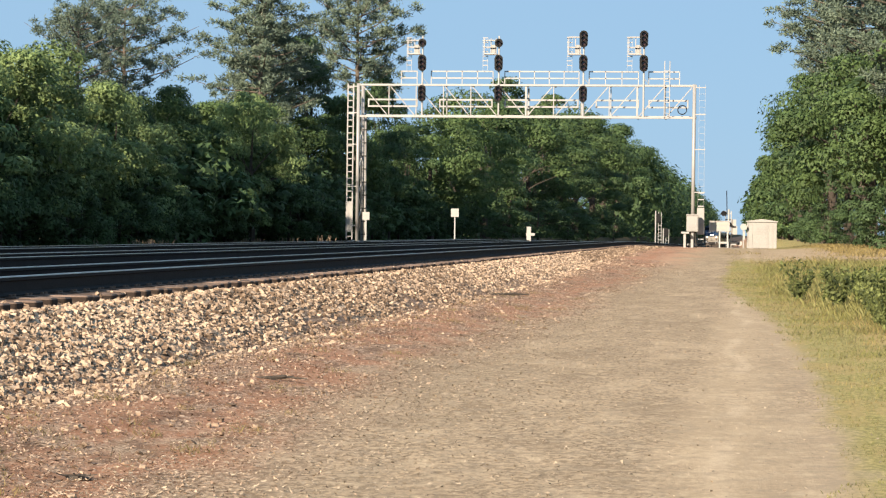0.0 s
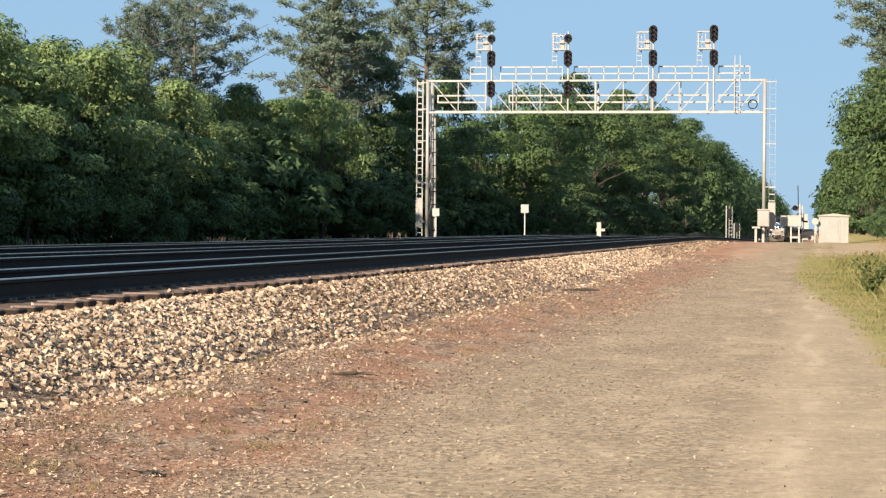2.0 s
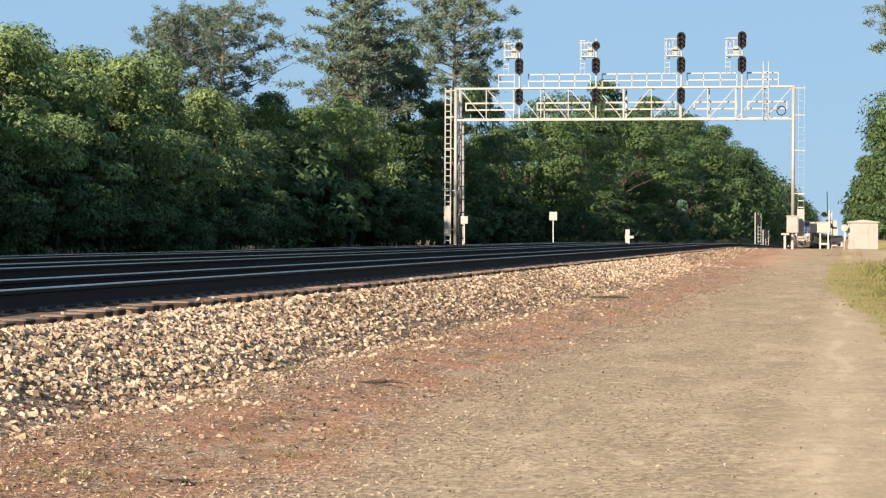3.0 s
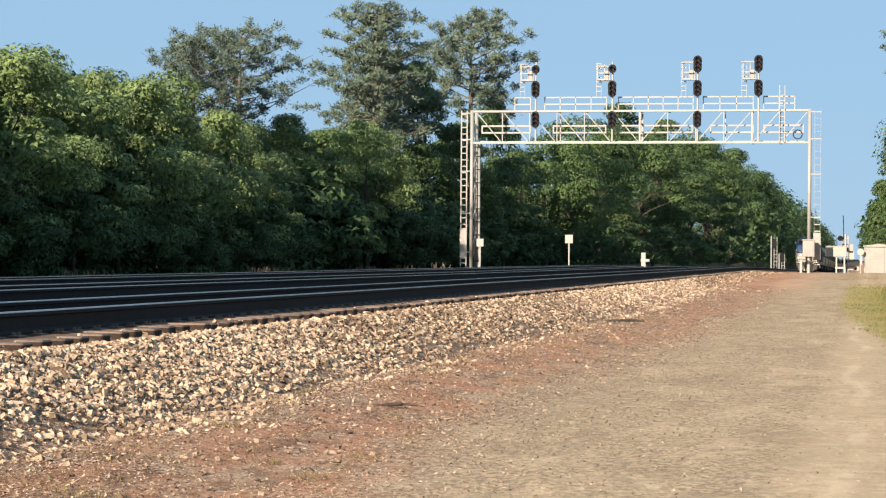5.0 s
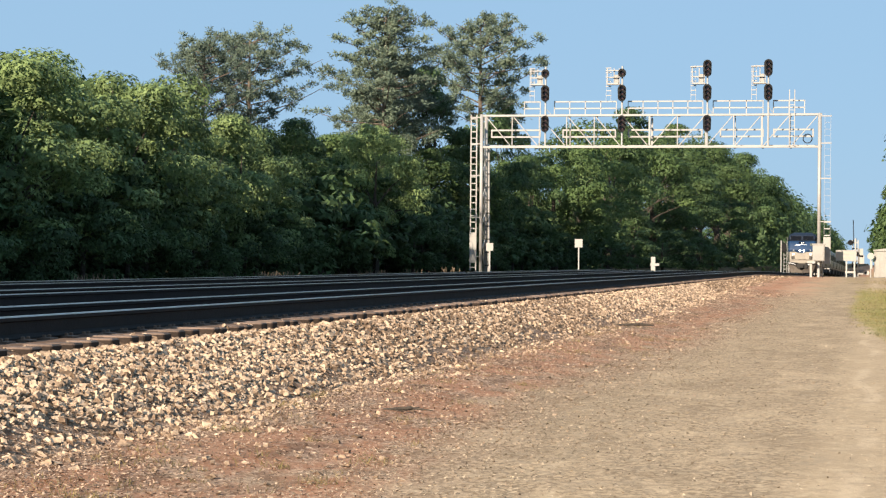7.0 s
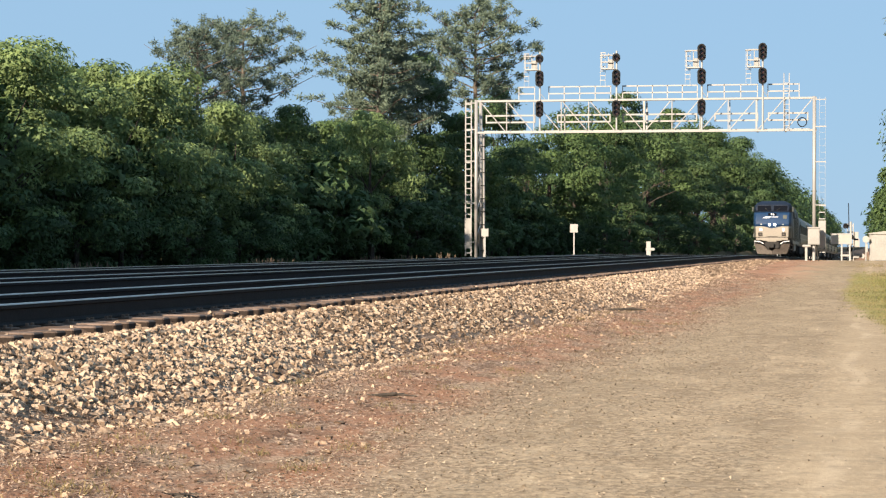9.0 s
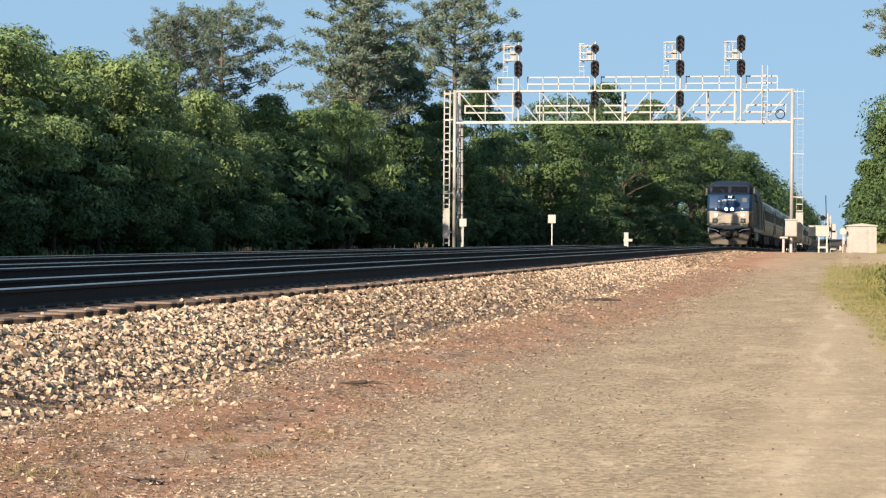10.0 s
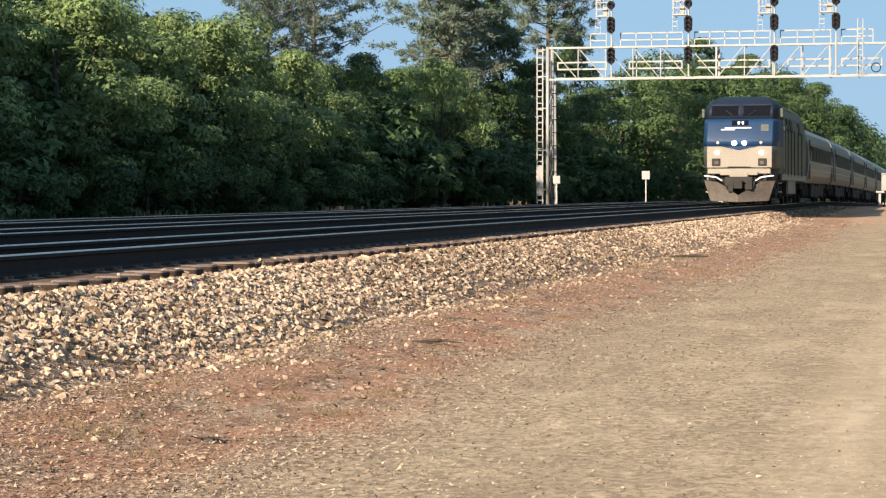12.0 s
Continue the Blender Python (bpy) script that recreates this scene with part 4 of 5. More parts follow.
def leg(x, base, side, plate_top):
    """Two columns with lacing, a climbing ladder on one side and a climb guard at its foot."""
    for y in (GY, GY + GD)[: 2 if side < 0 else 1]:
        part("column", Geo().tube((x, y, base - 0.3), (x, y, Z1 + 0.08), 0.105, n=14), WHITE, bridge, smooth=True)
        part("base_plate", Geo().box((x, y, base + 0.03), (0.55, 0.55, 0.12)), GALV, bridge)
    n = 9 if side < 0 else 0
    for k in range(n):
        za, zb = base + 0.5 + k * (Z0 - base - 0.6) / n, base + 0.5 + (k + 1) * (Z0 - base - 0.6) / n
        a, c = (GY + 0.1, GY + GD - 0.1) if k % 2 else (GY + GD - 0.1, GY + 0.1)
        part("lacing", Geo().bar((x, a, za), (x, c, zb), 0.06, 0.06), GALV, bridge)
    lx = x + side * 0.46
    for d in (-0.17, 0.17):
        part("ladder_stile", Geo().box((lx + d, GY - 0.05, (base + Z1) / 2 + 0.1), (0.07 if side < 0 else 0.012, 0.05, Z1 - base - 0.1)), WHITE if side < 0 else GALV, bridge)
    z = base + 0.35
    while z < Z1 - 0.1:
        part("ladder_rung", Geo().box((lx, GY - 0.05, z), (0.32, 0.05, 0.06 if side < 0 or z < plate_top + 1 else 0.012)), WHITE if side < 0 else GALV, bridge)
        z += 0.385
    part("climb_guard", Geo().box((lx, GY - 0.11, (base + 0.62 + plate_top) / 2), (0.42, 0.03, plate_top - base - 0.62)), BOXW, bridge, "solid climb guard plate")
    for z in (base + 1.0, plate_top + 0.9, plate_top + 3.4, Z0 + 0.2, Z1 - 0.1):
        part("bracket", Geo().bar((lx + side * 0.22, GY - 0.04, z), (x, GY - 0.04, z), 0.07, 0.06), WHITE, bridge)


leg(XL - 0.2, 0.72, -1, 3.15)
part("conduit", Geo().tube((XL + 0.2, GY + 0.5, 0.6), (XL + 0.16, GY + 0.5, 8.2), 0.07, n=8), WHITE, bridge)
for k in range(9):
    part("conduit_clamp", Geo().box((XL + 0.12, GY + 0.45, 1.2 + k * 0.78), (0.26, 0.1, 0.05)), BLACK, bridge)
leg(XR + 0.05, 0.82, 1, 3.0)


# ---- signals on the bridge ----
def oval(w, h, n=20):
    pts = []
    r = w / 2
    for i in range(n):
        a = 2 * math.pi * i / n
        pts.append((r * math.cos(a), r * math.sin(a) + math.copysign(max(0, h / 2 - r), math.sin(a) + 1e-9)))
    return pts


def head(parent, x, y, z, w, h, lenses):
    b = part("signal_head", Geo().extrude(oval(w, h), -0.03, 0.02), BLACK, parent, "black oval backboard")
    b.location = (x, y, z)
    part("housing", Geo().extrude(oval(w * 0.6, h * 0.8), 0.02, 0.24), BLACK, b)
    for k in range(lenses):
        dz = (k - (lenses - 1) / 2) * h * 0.27
        part("lens", Geo().tube((0, -0.05, dz), (0, -0.03, dz), 0.105, n=14), LENS, b, "dull unlit signal lens")
        hood = Geo()
        for i in range(9):
            a = math.pi * (-0.12 + 1.24 * i / 9)
            c = math.pi * (-0.12 + 1.24 * (i + 1) / 9)
            p = [(0.13 * math.cos(q), yy, dz + 0.13 * math.sin(q)) for q in (a, c) for yy in (-0.03, -0.3)]
            o = [(0.118 * math.cos(q), yy, dz + 0.118 * math.sin(q)) for q in (a, c) for yy in (-0.03, -0.3)]
            hood.add(p + o, [(0, 1, 3, 2), (4, 6, 7, 5), (1, 5, 7, 3)])
        part("hood", hood, BLACK, b)
    return b


def signal(x, round_top, third):
    s = thing("railway_signal", "black multi-head railway signal on a mast above the bridge", "railway signal", "signals on the bridge", at=pose(x, GY - 0.25, 0))
    part("mast", Geo().tube((0, 0.18, Z0 + 0.1), (0, 0.18, 13.0), 0.055, n=10), GALV, s)
    if round_top:
        head(s, 0, 0, 12.58, 0.48, 0.52, 1)
    else:
        head(s, 0, 0, 12.82, 0.50, 1.0, 3)
    head(s, 0, 0, 11.40, 0.50, 0.98, 3)
    if third:
        head(s, 0, 0, 9.60, 0.48, 0.98, 3)
    # service basket and ladder beside the upper head
    for z in (11.95 + 0.02, 12.35, 12.75 if round_top else 12.95):
        part("basket_rail", Geo().box((-0.55, 0.45, z), (0.95 if z > 12.5 else 0.75, 0.06, 0.06)), WHITE, s)
        part("basket_rail", Geo().box((-0.55, 0.15, z), (0.6, 0.06, 0.05)), WHITE, s)
    for dx in (-0.9, -0.5, -0.2):
        part("basket_post", Geo().box((dx, 0.3, 12.4), (0.05, 0.05, 0.95)), WHITE, s)
    part("basket_floor", Geo().box((-0.5, 0.3, 11.93), (0.8, 0.5, 0.05)), WHITE, s)
    part("relay_case", Geo().box((-0.38, 0.4, 12.25), (0.26, 0.2, 0.5)), BOXW, s, "pale relay case")
    for k in range(7):
        part("ladder_rung", Geo().box((-0.85, 0.5, 11.3 + k * 0.27), (0.32, 0.04, 0.05)), WHITE, s)
    for dx in (-0.99, -0.71):
        part("ladder_stile", Geo().box((dx, 0.5, 11.95), (0.018, 0.018, 1.9)), GALV, s)
    part("bracket", Geo().bar((0.05, 0.2, 10.5), (0.3, 0.3, 10.2), 0.03, 0.03), GALV, s)


signal(-19.56, True, True)
signal(-15.0, True, True)
signal(-10.0, False, True)
signal(-6.47, False, False)


# ---- lineside things ----
def post_sign(x, y, top, face, label, base=None):
    z = float(height(x, y)) if base is None else base
    s = thing("lineside_sign", label, "sign", "small lineside signs", at=pose(x, y, z))
    part("post", Geo().box((0, 0.04, (top - z) / 2 - 0.1), (0.07, 0.05, top - z + 0.1)), GALV, s)
    part("sign_plate", Geo().box((0, 0, top - z - face[1] / 2 + 0.12), (face[0], 0.025, face[1])), SIGN, s, "blank white plate")


post_sign(-22.72, 128.6, 2.4, (0.42, 0.46), "small square white sign on a thin post")
post_sign(-17.6, 130.0, 2.68, (0.46, 0.5), "small square white sign on a grey post")
c = thing("lineside_marker", "white wooden cross-shaped marker post", "marker post", at=pose(-13.16, 130, 0.6))
part("post", Geo().box((0, 0, 0.55), (0.26, 0.12, 1.25)), SIGN, c)
part("arm", Geo().box((0.1, -0.02, 0.72), (0.52, 0.1, 0.16)), SIGN, c)

box = thing("equipment_case", "off-white steel equipment case on a post at the bridge leg", "equipment case", at=pose(-3.5, 128.7, 0.82))
part("body", Geo().box((0, 0, 1.25), (0.68, 0.4, 0.94), bev=0.1), BOXW, box)
part("lid", Geo().box((0, -0.01, 1.76), (0.74, 0.46, 0.07)), BOXW, box)
part("door", Geo().box((0, -0.21, 1.24), (0.58, 0.025, 0.82)), BOXW, box)
part("handle", Geo().box((0.2, -0.235, 1.25), (0.03, 0.03, 0.14)), GALV, box)
part("post", Geo().tube((0, 0.05, -0.2), (0, 0.05, 0.8), 0.09, n=10), GALV, box)
for dx in (-0.2, 0.25):
    part("cable_pipe", Geo().tube((dx, 0.0, -0.2), (dx * 0.6, 0, 0.8), 0.04, n=8), GRIME, box)

tp = thing("pedestal_table", "low white T-shaped pedestal beside the tracks", "pedestal", at=pose(-3.92, 128.2, 0.72))
part("post", Geo().box((0, 0, 0.36), (0.14, 0.14, 0.86)), SIGN, tp)
part("top", Geo().box((0.02, 0, 0.82), (0.46, 0.3, 0.11)), SIGN, tp)

board = thing("notice_board", "wide white notice board with two lines of lettering on posts", "notice board", at=pose(-1.98, 131, 0.66))
part("panel", Geo().box((0, 0, 1.28), (1.2, 0.05, 0.60)), SIGN, board)
part("frame", Geo().box((0, -0.03, 1.59), (1.22, 0.03, 0.04)), SIGN, board)
for z, w in ((1.41, 0.92), (1.18, 0.8)):
    k = 7
    for j in range(k):
        part("lettering_bar", Geo().box((-w / 2 + w * (j + 0.5) / k, -0.032, z), (w / k * 0.72, 0.012, 0.1)), INK, board)
for dx in (0.02, 0.48):
    part("post", Geo().box((dx, 0.05, 0.5), (0.09, 0.06, 1.3)), GALV, board)
part("cross_piece", Geo().box((0.25, 0.06, 0.32), (0.6, 0.05, 0.12)), SIGN, board)

xs = thing("crossing_signal", "grey crossing signal mast with lamps and a raised gate arm", "crossing signal", at=pose(-1.46, 132.5, 0.62))
part("mast", Geo().tube((0, 0, -0.1), (0, 0, 2.35), 0.06, n=10), GALV, xs)
for dx in (-0.17, 0.15):
    part("stile", Geo().box((dx, 0, 1.1), (0.06, 0.06, 2.3)), SIGN, xs)
for k in range(6):
    part("brace", Geo().box((0, 0, 0.3 + k * 0.36), (0.34, 0.04, 0.07)), SIGN if k % 2 else BLACK, xs)
part("gate_arm", Geo().bar((-0.1, 0, 2.0), (-0.14, 0, 3.45), 0.09, 0.05), BLACK, xs, "dark raised gate arm")
for dx, z in ((-0.3, 2.1), (0.02, 1.45), (-0.05, 0.72)):
    part("lamp", Geo().tube((dx, -0.12, z), (dx, 0.05, z), 0.16, n=14), BLACK, xs)
for dx in (0.28, 0.34):
    part("cross_board", Geo().box((dx, 0.1, 1.5 if dx < 0.3 else 1.1), (0.34, 0.02, 0.5)), SIGN, xs)
part("counterweight", Geo().box((0.42, 0, 0.3), (0.5, 0.12, 0.16)), SIGN, xs)
part("counterweight", Geo().tube((0.68, -0.06, 0.32), (0.68, 0.06, 0.32), 0.14, n=12), SIGN, xs)

shed = thing("equipment_hut", "white metal railway equipment hut with low gabled roof", "equipment hut", at=pose(0.5, 130.5, 0.66))
part("wall", Geo().box((0, 0.9, 0.78), (1.74, 1.9, 1.62), bev=0.02), BOXW, shed)
roof = Geo().extrude([(-0.93, 1.56), (0.93, 1.56), (0.93, 1.62), (0, 1.74), (-0.93, 1.62)], -0.12, 1.95)
part("roof", roof, BOXW, shed)
part("door", Geo().box((-0.1, -0.065, 0.72), (0.8, 0.03, 1.36)), BOXW, shed)
part("door_handle", Geo().box((0.2, -0.09, 0.75), (0.04, 0.04, 0.16)), GALV, shed)
for dx in (-0.8, -0.56, 0.38, 0.62, 0.84):
    part("rib", Geo().box((dx, -0.06, 0.78), (0.04, 0.02, 1.5)), BOXW, shed)
part("foundation", Geo().box((0, 0.9, -0.08), (1.8, 1.96, 0.2)), PLOW, shed)
dish = thing("round_lamp", "round white crossing lamp on a short post beside the hut", "lamp", at=pose(-0.56, 130.2, 0.66))
part("post", Geo().tube((0, 0, -0.1), (0, 0, 1.2), 0.045, n=8), SIGN, dish)
part("disc", Geo().tube((0, -0.05, 1.26), (0, 0.03, 1.26), 0.2, 0.16, n=18), SIGN, dish)
part("box", Geo().box((0.03, -0.02, 0.75), (0.13, 0.1, 0.5)), SIGN, dish)

for dx, h in ((0, 1.0), (0.5, 0.55)):
    ms = thing("mast_signal", "slim far mast signal with a ladder beside the tracks", "railway signal", "far signals", at=pose(-10.5 + dx * 0.5, 240 + dx * 30, 0.75 - float(dip(240 + dx * 30))))
    part("mast", Geo().tube((0, 0, -0.2), (0, 0, 3.9 * h), 0.07, n=8), GALV, ms)
    for d in (0.3, 0.62):
        part("stile", Geo().box((d, 0, 1.9 * h), (0.05, 0.05, 3.8 * h)), GALV, ms)
    for k in range(int(9 * h)):
        part("rung", Geo().box((0.46, 0, 0.4 + k * 0.38), (0.32, 0.04, 0.04)), GALV, ms)
    part("signal_head", Geo().extrude(oval(0.5, 1.0), -0.1, 0.05), BLACK, ms).location = (0.3, -0.1, 3.1 * h)
    part("base_box", Geo().box((0, 0, 0.1), (0.5, 0.5, 0.5)), SIGN, ms)

# a fallen stick and a lump of debris at the roadside
stick = Geo().tube((-0.22, 0, 0.03), (0.05, 0.04, 0.045), 0.018, 0.022, 6).tube((0.05, 0.04, 0.045), (0.24, 0.0, 0.03), 0.014, 0.006, 6).tube((0, 0.02, 0.04), (0.12, 0.12, 0.05), 0.008, 0.004, 5)
solo("fallen_stick", stick, DARKBARK, "short dark fallen stick on the rusty litter", "stick", at=pose(-4.36, 20.2, float(height(-4.36, 20.2)), 0, 0, 10))
solo("fallen_stick", Geo().tube((-0.4, 0, 0.03), (0.1, 0.1, 0.05), 0.03, 0.035, 6).tube((0.1, 0.1, 0.05), (0.4, 0.05, 0.03), 0.035, 0.015, 6), DARKBARK,
     "dark fallen branch on the litter", "stick", at=pose(-5.0, 45.8, float(height(-5.0, 45.8)), 0, 0, 15))
bv, bf = ico()
rag = np.random.default_rng(9)
lump = thing("debris_lump", "dark flat clump of rotten leaves and twigs on the litter", "debris", at=pose(-3.9, 12.5, float(height(-3.9, 12.5)) + 0.004))
part("leaf_mat", fast_mesh("leaf_mat", bv * rag.uniform(0.6, 1.2, (12, 3)) * (0.085, 0.075, 0.02), bf), DARKBARK, lump)
for k in range(9):
    a, r = rag.uniform(0, 6.28), rag.uniform(0.02, 0.08)
    p = np.array([math.cos(a) * r, math.sin(a) * r, 0.015])
    q = p + np.array([rag.normal(0, 0.07), rag.normal(0, 0.07), rag.uniform(0.0, 0.03)])
    part("twig", Geo().tube(p, q, 0.005, 0.003, 5), DARKBARK, lump)


# ---- train ----
LOCO_LEN = 16.8
NOSE = 0.965                 # the nose is narrower than the body


def corner(u):
    """How far the nose falls back at a share u of its half width: near flat, with cut corners."""
    return 0.05 * u * u + 0.42 * (max(0.0, abs(u) - 0.88) / 0.12) ** 1.2


def ring(w, f, z, L):
    """The plan outline of the locomotive's body at a height: half width w, nose at f."""
    us = (-1, -0.97, -0.935, -0.90, -0.88, -0.86, -0.45, 0, 0.45, 0.86, 0.88, 0.90, 0.935, 0.97, 1)
    return [(-w, L, z), *[(w * u * NOSE, f + corner(u), z) for u in us], (w, L, z)]


def shell(levels, L, cap=False):
    g = Geo()
    rings = [ring(w, f, z, L) for w, f, z in levels]
    v = [p for r in rings for p in r]
    k = 17
    faces = [(a * k + i, a * k + (i + 1) % k, (a + 1) * k + (i + 1) % k, (a + 1) * k + i) for a in range(len(levels) - 1) for i in range(k)]
    faces += [tuple(range(k)), tuple(range((len(levels) - 1) * k, len(levels) * k))]
    return g.add(v, faces)


def bogie(parent, y, name="bogie", wheels=2):
    b = part(name, Geo().box((0, y, 0.62), (2.3, 2.9, 0.34)), GRIME, parent)
    for s in (-1, 1):
        part("side_frame", Geo().box((s * 1.08, y, 0.62), (0.16, 3.2, 0.34)).box((s * 1.12, y, 0.85), (0.14, 0.9, 0.4)), GRIME, b)
        for d in (-1.25, 1.25):
            part("axle_box", Geo().box((s * 1.14, y + d, 0.5), (0.16, 0.42, 0.4), bev=0.25), GRIME, b)
        for d in (-0.75, 0.75):
            part("spring", Geo().tube((s * 1.16, y + d, 0.42), (s * 1.16, y + d, 0.8), 0.11, n=10), GRIME, b)
        for d in (-1.25, 1.25)[:wheels]:
            part("wheel", Geo().tube((s * 0.68, y + d, 0.48), (s * 0.82, y + d, 0.48), 0.48, n=24), GRIME, b)
    return b


def locomotive():
    t = thing("locomotive", "blue and silver streamlined diesel locomotive with lit headlights", "locomotive")
    L = LOCO_LEN
    part("body", shell([(1.48, 1.9, 1.15), (1.53, 1.9, 2.4), (1.52, 1.95, 3.1), (1.40, 2.1, 3.75), (1.18, 2.2, 4.2), (0.8, 2.3, 4.40)], L), SIDE, t, "grey monocoque body side with shade in its colour")
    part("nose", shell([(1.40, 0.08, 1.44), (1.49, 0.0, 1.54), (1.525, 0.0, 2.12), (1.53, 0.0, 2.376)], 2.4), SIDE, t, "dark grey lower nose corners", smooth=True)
    part("cab", shell([(1.535, 0.0, 2.38), (1.54, 0.08, 2.66), (1.535, 0.36, 3.35), (1.53, 0.442, 3.48)], 2.9), BLUE, t, "dark blue cab", smooth=True)
    part("cab_roof", shell([(1.53, 0.442, 3.482), (1.48, 0.80, 4.05), (1.30, 1.05, 4.25), (0.95, 1.6, 4.42)], 2.9), NAVY, t, "navy cab roof", smooth=True)
    # silver chevron under the headlights
    part("chevron", Geo().extrude([(-0.72, 2.376), (0, 2.22), (0.72, 2.376)], -0.034, 0.016), BLUE, t, "blue point under the headlights")

    def on_face(z):
        """The nose's y at a height on the sloping cab front."""
        return float(np.interp(z, [2.38, 2.66, 3.35, 4.05], [0.0, 0.08, 0.36, 0.80]))

    def panel(name, x0, x1, z0, z1, mat, lift=0.02, label="", thick=0.03):
        y0, y1 = on_face(z0) - lift, on_face(z1) - lift
        bend = lambda x: corner(min(1.0, abs(x) / (1.52 * NOSE)))
        xs = sorted({x0, x1, *[x for x in (-1.34, -1.16, -0.88, -0.52, 0.52, 0.88, 1.16, 1.34) if x0 < x < x1]})
        n = len(xs)
        p = [(x, y0 + bend(x), z0) for x in xs] + [(x, y1 + bend(x), z1) for x in xs]
        q = [(x, y + thick + lift, z) for x, y, z in p]
        k = 2 * n
        faces = [(0, n, k + n, k), (n - 1, k + n - 1, k + 2 * n - 1, 2 * n - 1)]
        for i in range(n - 1):
            faces += [(i, i + 1, n + i + 1, n + i), (k + i, k + n + i, k + n + i + 1, k + i + 1), (i, k + i, k + i + 1, i + 1), (n + i, n + i + 1, k + n + i + 1, k + n + i)]
        g = Geo().add(p + q, faces)
        return part(name, g, mat, t, label)

    panel("nose_face", -1.285, 1.285, 1.53, 2.372, SILVER, 0.016, "silver lower nose panel")
    panel("windshield", -1.17, -0.1, 3.62, 4.02, GLASS, 0.02, "dark windscreen pane")
    panel("windshield", 0.1, 1.17, 3.62, 4.02, GLASS, 0.02, "dark windscreen pane")
    for s in (-1, 1):
        part("wiper", Geo().bar((s * 0.3, on_face(3.6) - 0.05, 3.6), (s * 0.6, on_face(3.85) - 0.04, 3.84), 0.025, 0.02), GRIME, t)
    panel("number_board", -0.33, 0.33, 3.22, 3.42, GLASS, 0.02, "number board")
    for dx in (-0.09, 0.07):
        panel("number_bar", dx, dx + 0.08, 3.26, 3.38, STRIPE, 0.035)
    panel("emblem", -0.6, 0.45, 3.10, 3.14, STRIPE, 0.025, "white swoosh emblem")
    panel("emblem", -0.75, -0.2, 3.03, 3.07, STRIPE, 0.025)
    panel("hatch", 0.84, 1.14, 2.98, 3.26, SIDE, 0.02, "pale grey hatch")
    for s in (-1, 1):
        part("headlight", Geo().tube((s * 0.2, -0.07, 2.5), (s * 0.2, 0.2, 2.5), 0.095, n=18), HEADLIGHT, t, "bright twin headlight")
        part("marker_light", Geo().tube((s * 0.86, 0.0, 2.52), (s * 0.86, 0.35, 2.52), 0.06, n=12), GALV, t)
        part("ditch_light", Geo().tube((s * 0.88, -0.05, 2.12), (s * 0.88, 0.3, 2.12), 0.085, n=16), DITCH, t, "lit ditch light")
        part("step_well", Geo().box((s * 0.92, 0.09, 1.74), (0.34, 0.24, 0.3)), GRIME, t, "dark recessed step well")
        part("step_box", Geo().box((s * 0.9, -0.04, 1.72), (0.16, 0.03, 0.14)), PLOW, t)
        part("mirror", Geo().box((s * 1.58, 1.3, 3.75), (0.1, 0.12, 0.36)), SIDE, t)
        part("grab_post", Geo().box((s * 1.02, -0.05, 1.32), (0.12, 0.1, 0.42)), GRIME, t)
        part("hose_rail", Geo().bar((s * 1.38, -0.1, 1.2), (s * 0.9, -0.18, 1.14), 0.05, 0.05).bar((s * 0.9, -0.18, 1.14), (s * 0.66, -0.16, 1.0), 0.05, 0.05), STRIPE, t, "pale uncoupling lever")
    # window posts, corner seams and grille slats of the nose
    part("centre_post", Geo().bar((0, on_face(3.6) - 0.03, 3.6), (0, on_face(4.03) - 0.03, 4.03), 0.09, 0.03), NAVY, t)
    for s in (-1, 1):
        panel("window_visor", *sorted((s * 0.08, s * 1.2)), 4.03, 4.07, NAVY, 0.035, "dark visor lip over the windscreen")
        part("cab_step", Geo().box((s * 1.47, 1.9, 0.55), (0.1, 0.55, 0.05)).box((s * 1.47, 1.9, 0.9), (0.1, 0.55, 0.05)), GALV, t)
        part("handrail", Geo().tube((s * 1.57, 2.75, 1.5), (s * 1.57, 2.75, 3.0), 0.02, n=6), GALV, t, "thin vertical grab rail")
    part("nose_grille", Geo().box((0, -0.03, 1.56), (0.9, 0.04, 0.03)).box((0, -0.03, 1.48), (0.9, 0.04, 0.03)), PLOW, t)
    part("anticlimber", Geo().box((0, 0.06, 1.38), (2.5, 0.34, 0.2)).box((0, -0.02, 1.3), (1.5, 0.3, 0.16)).box((0, -0.12, 1.22), (0.72, 0.24, 0.13)), SILVER, t)
    part("front_skirt", shell([(1.26, 0.3, 0.72), (1.42, 0.12, 1.44)], 2.2), GRIME, t, "grimy buffer beam")
    part("draft_gear", Geo().box((0, -0.1, 0.95), (1.1, 0.3, 0.4)).box((-0.3, -0.3, 0.7), (0.2, 0.2, 0.3)).box((0.4, -0.28, 0.75), (0.3, 0.16, 0.22)), GRIME, t)
    part("coupler", Geo().box((0, -0.2, 0.86), (0.24, 0.7, 0.24)).box((0, -0.5, 0.86), (0.34, 0.2, 0.36)), GRIME, t)
    for k in range(5):
        x = (-0.52, -0.36, 0.34, 0.5, 0.64)[k]
        part("air_hose", Geo().tube((x, -0.08, 1.12), (x * 0.96, -0.26, 0.8), 0.03, n=6).tube((x * 0.96, -0.26, 0.8), (x * 0.8, -0.2, 0.56), 0.03, n=6), GRIME, t)
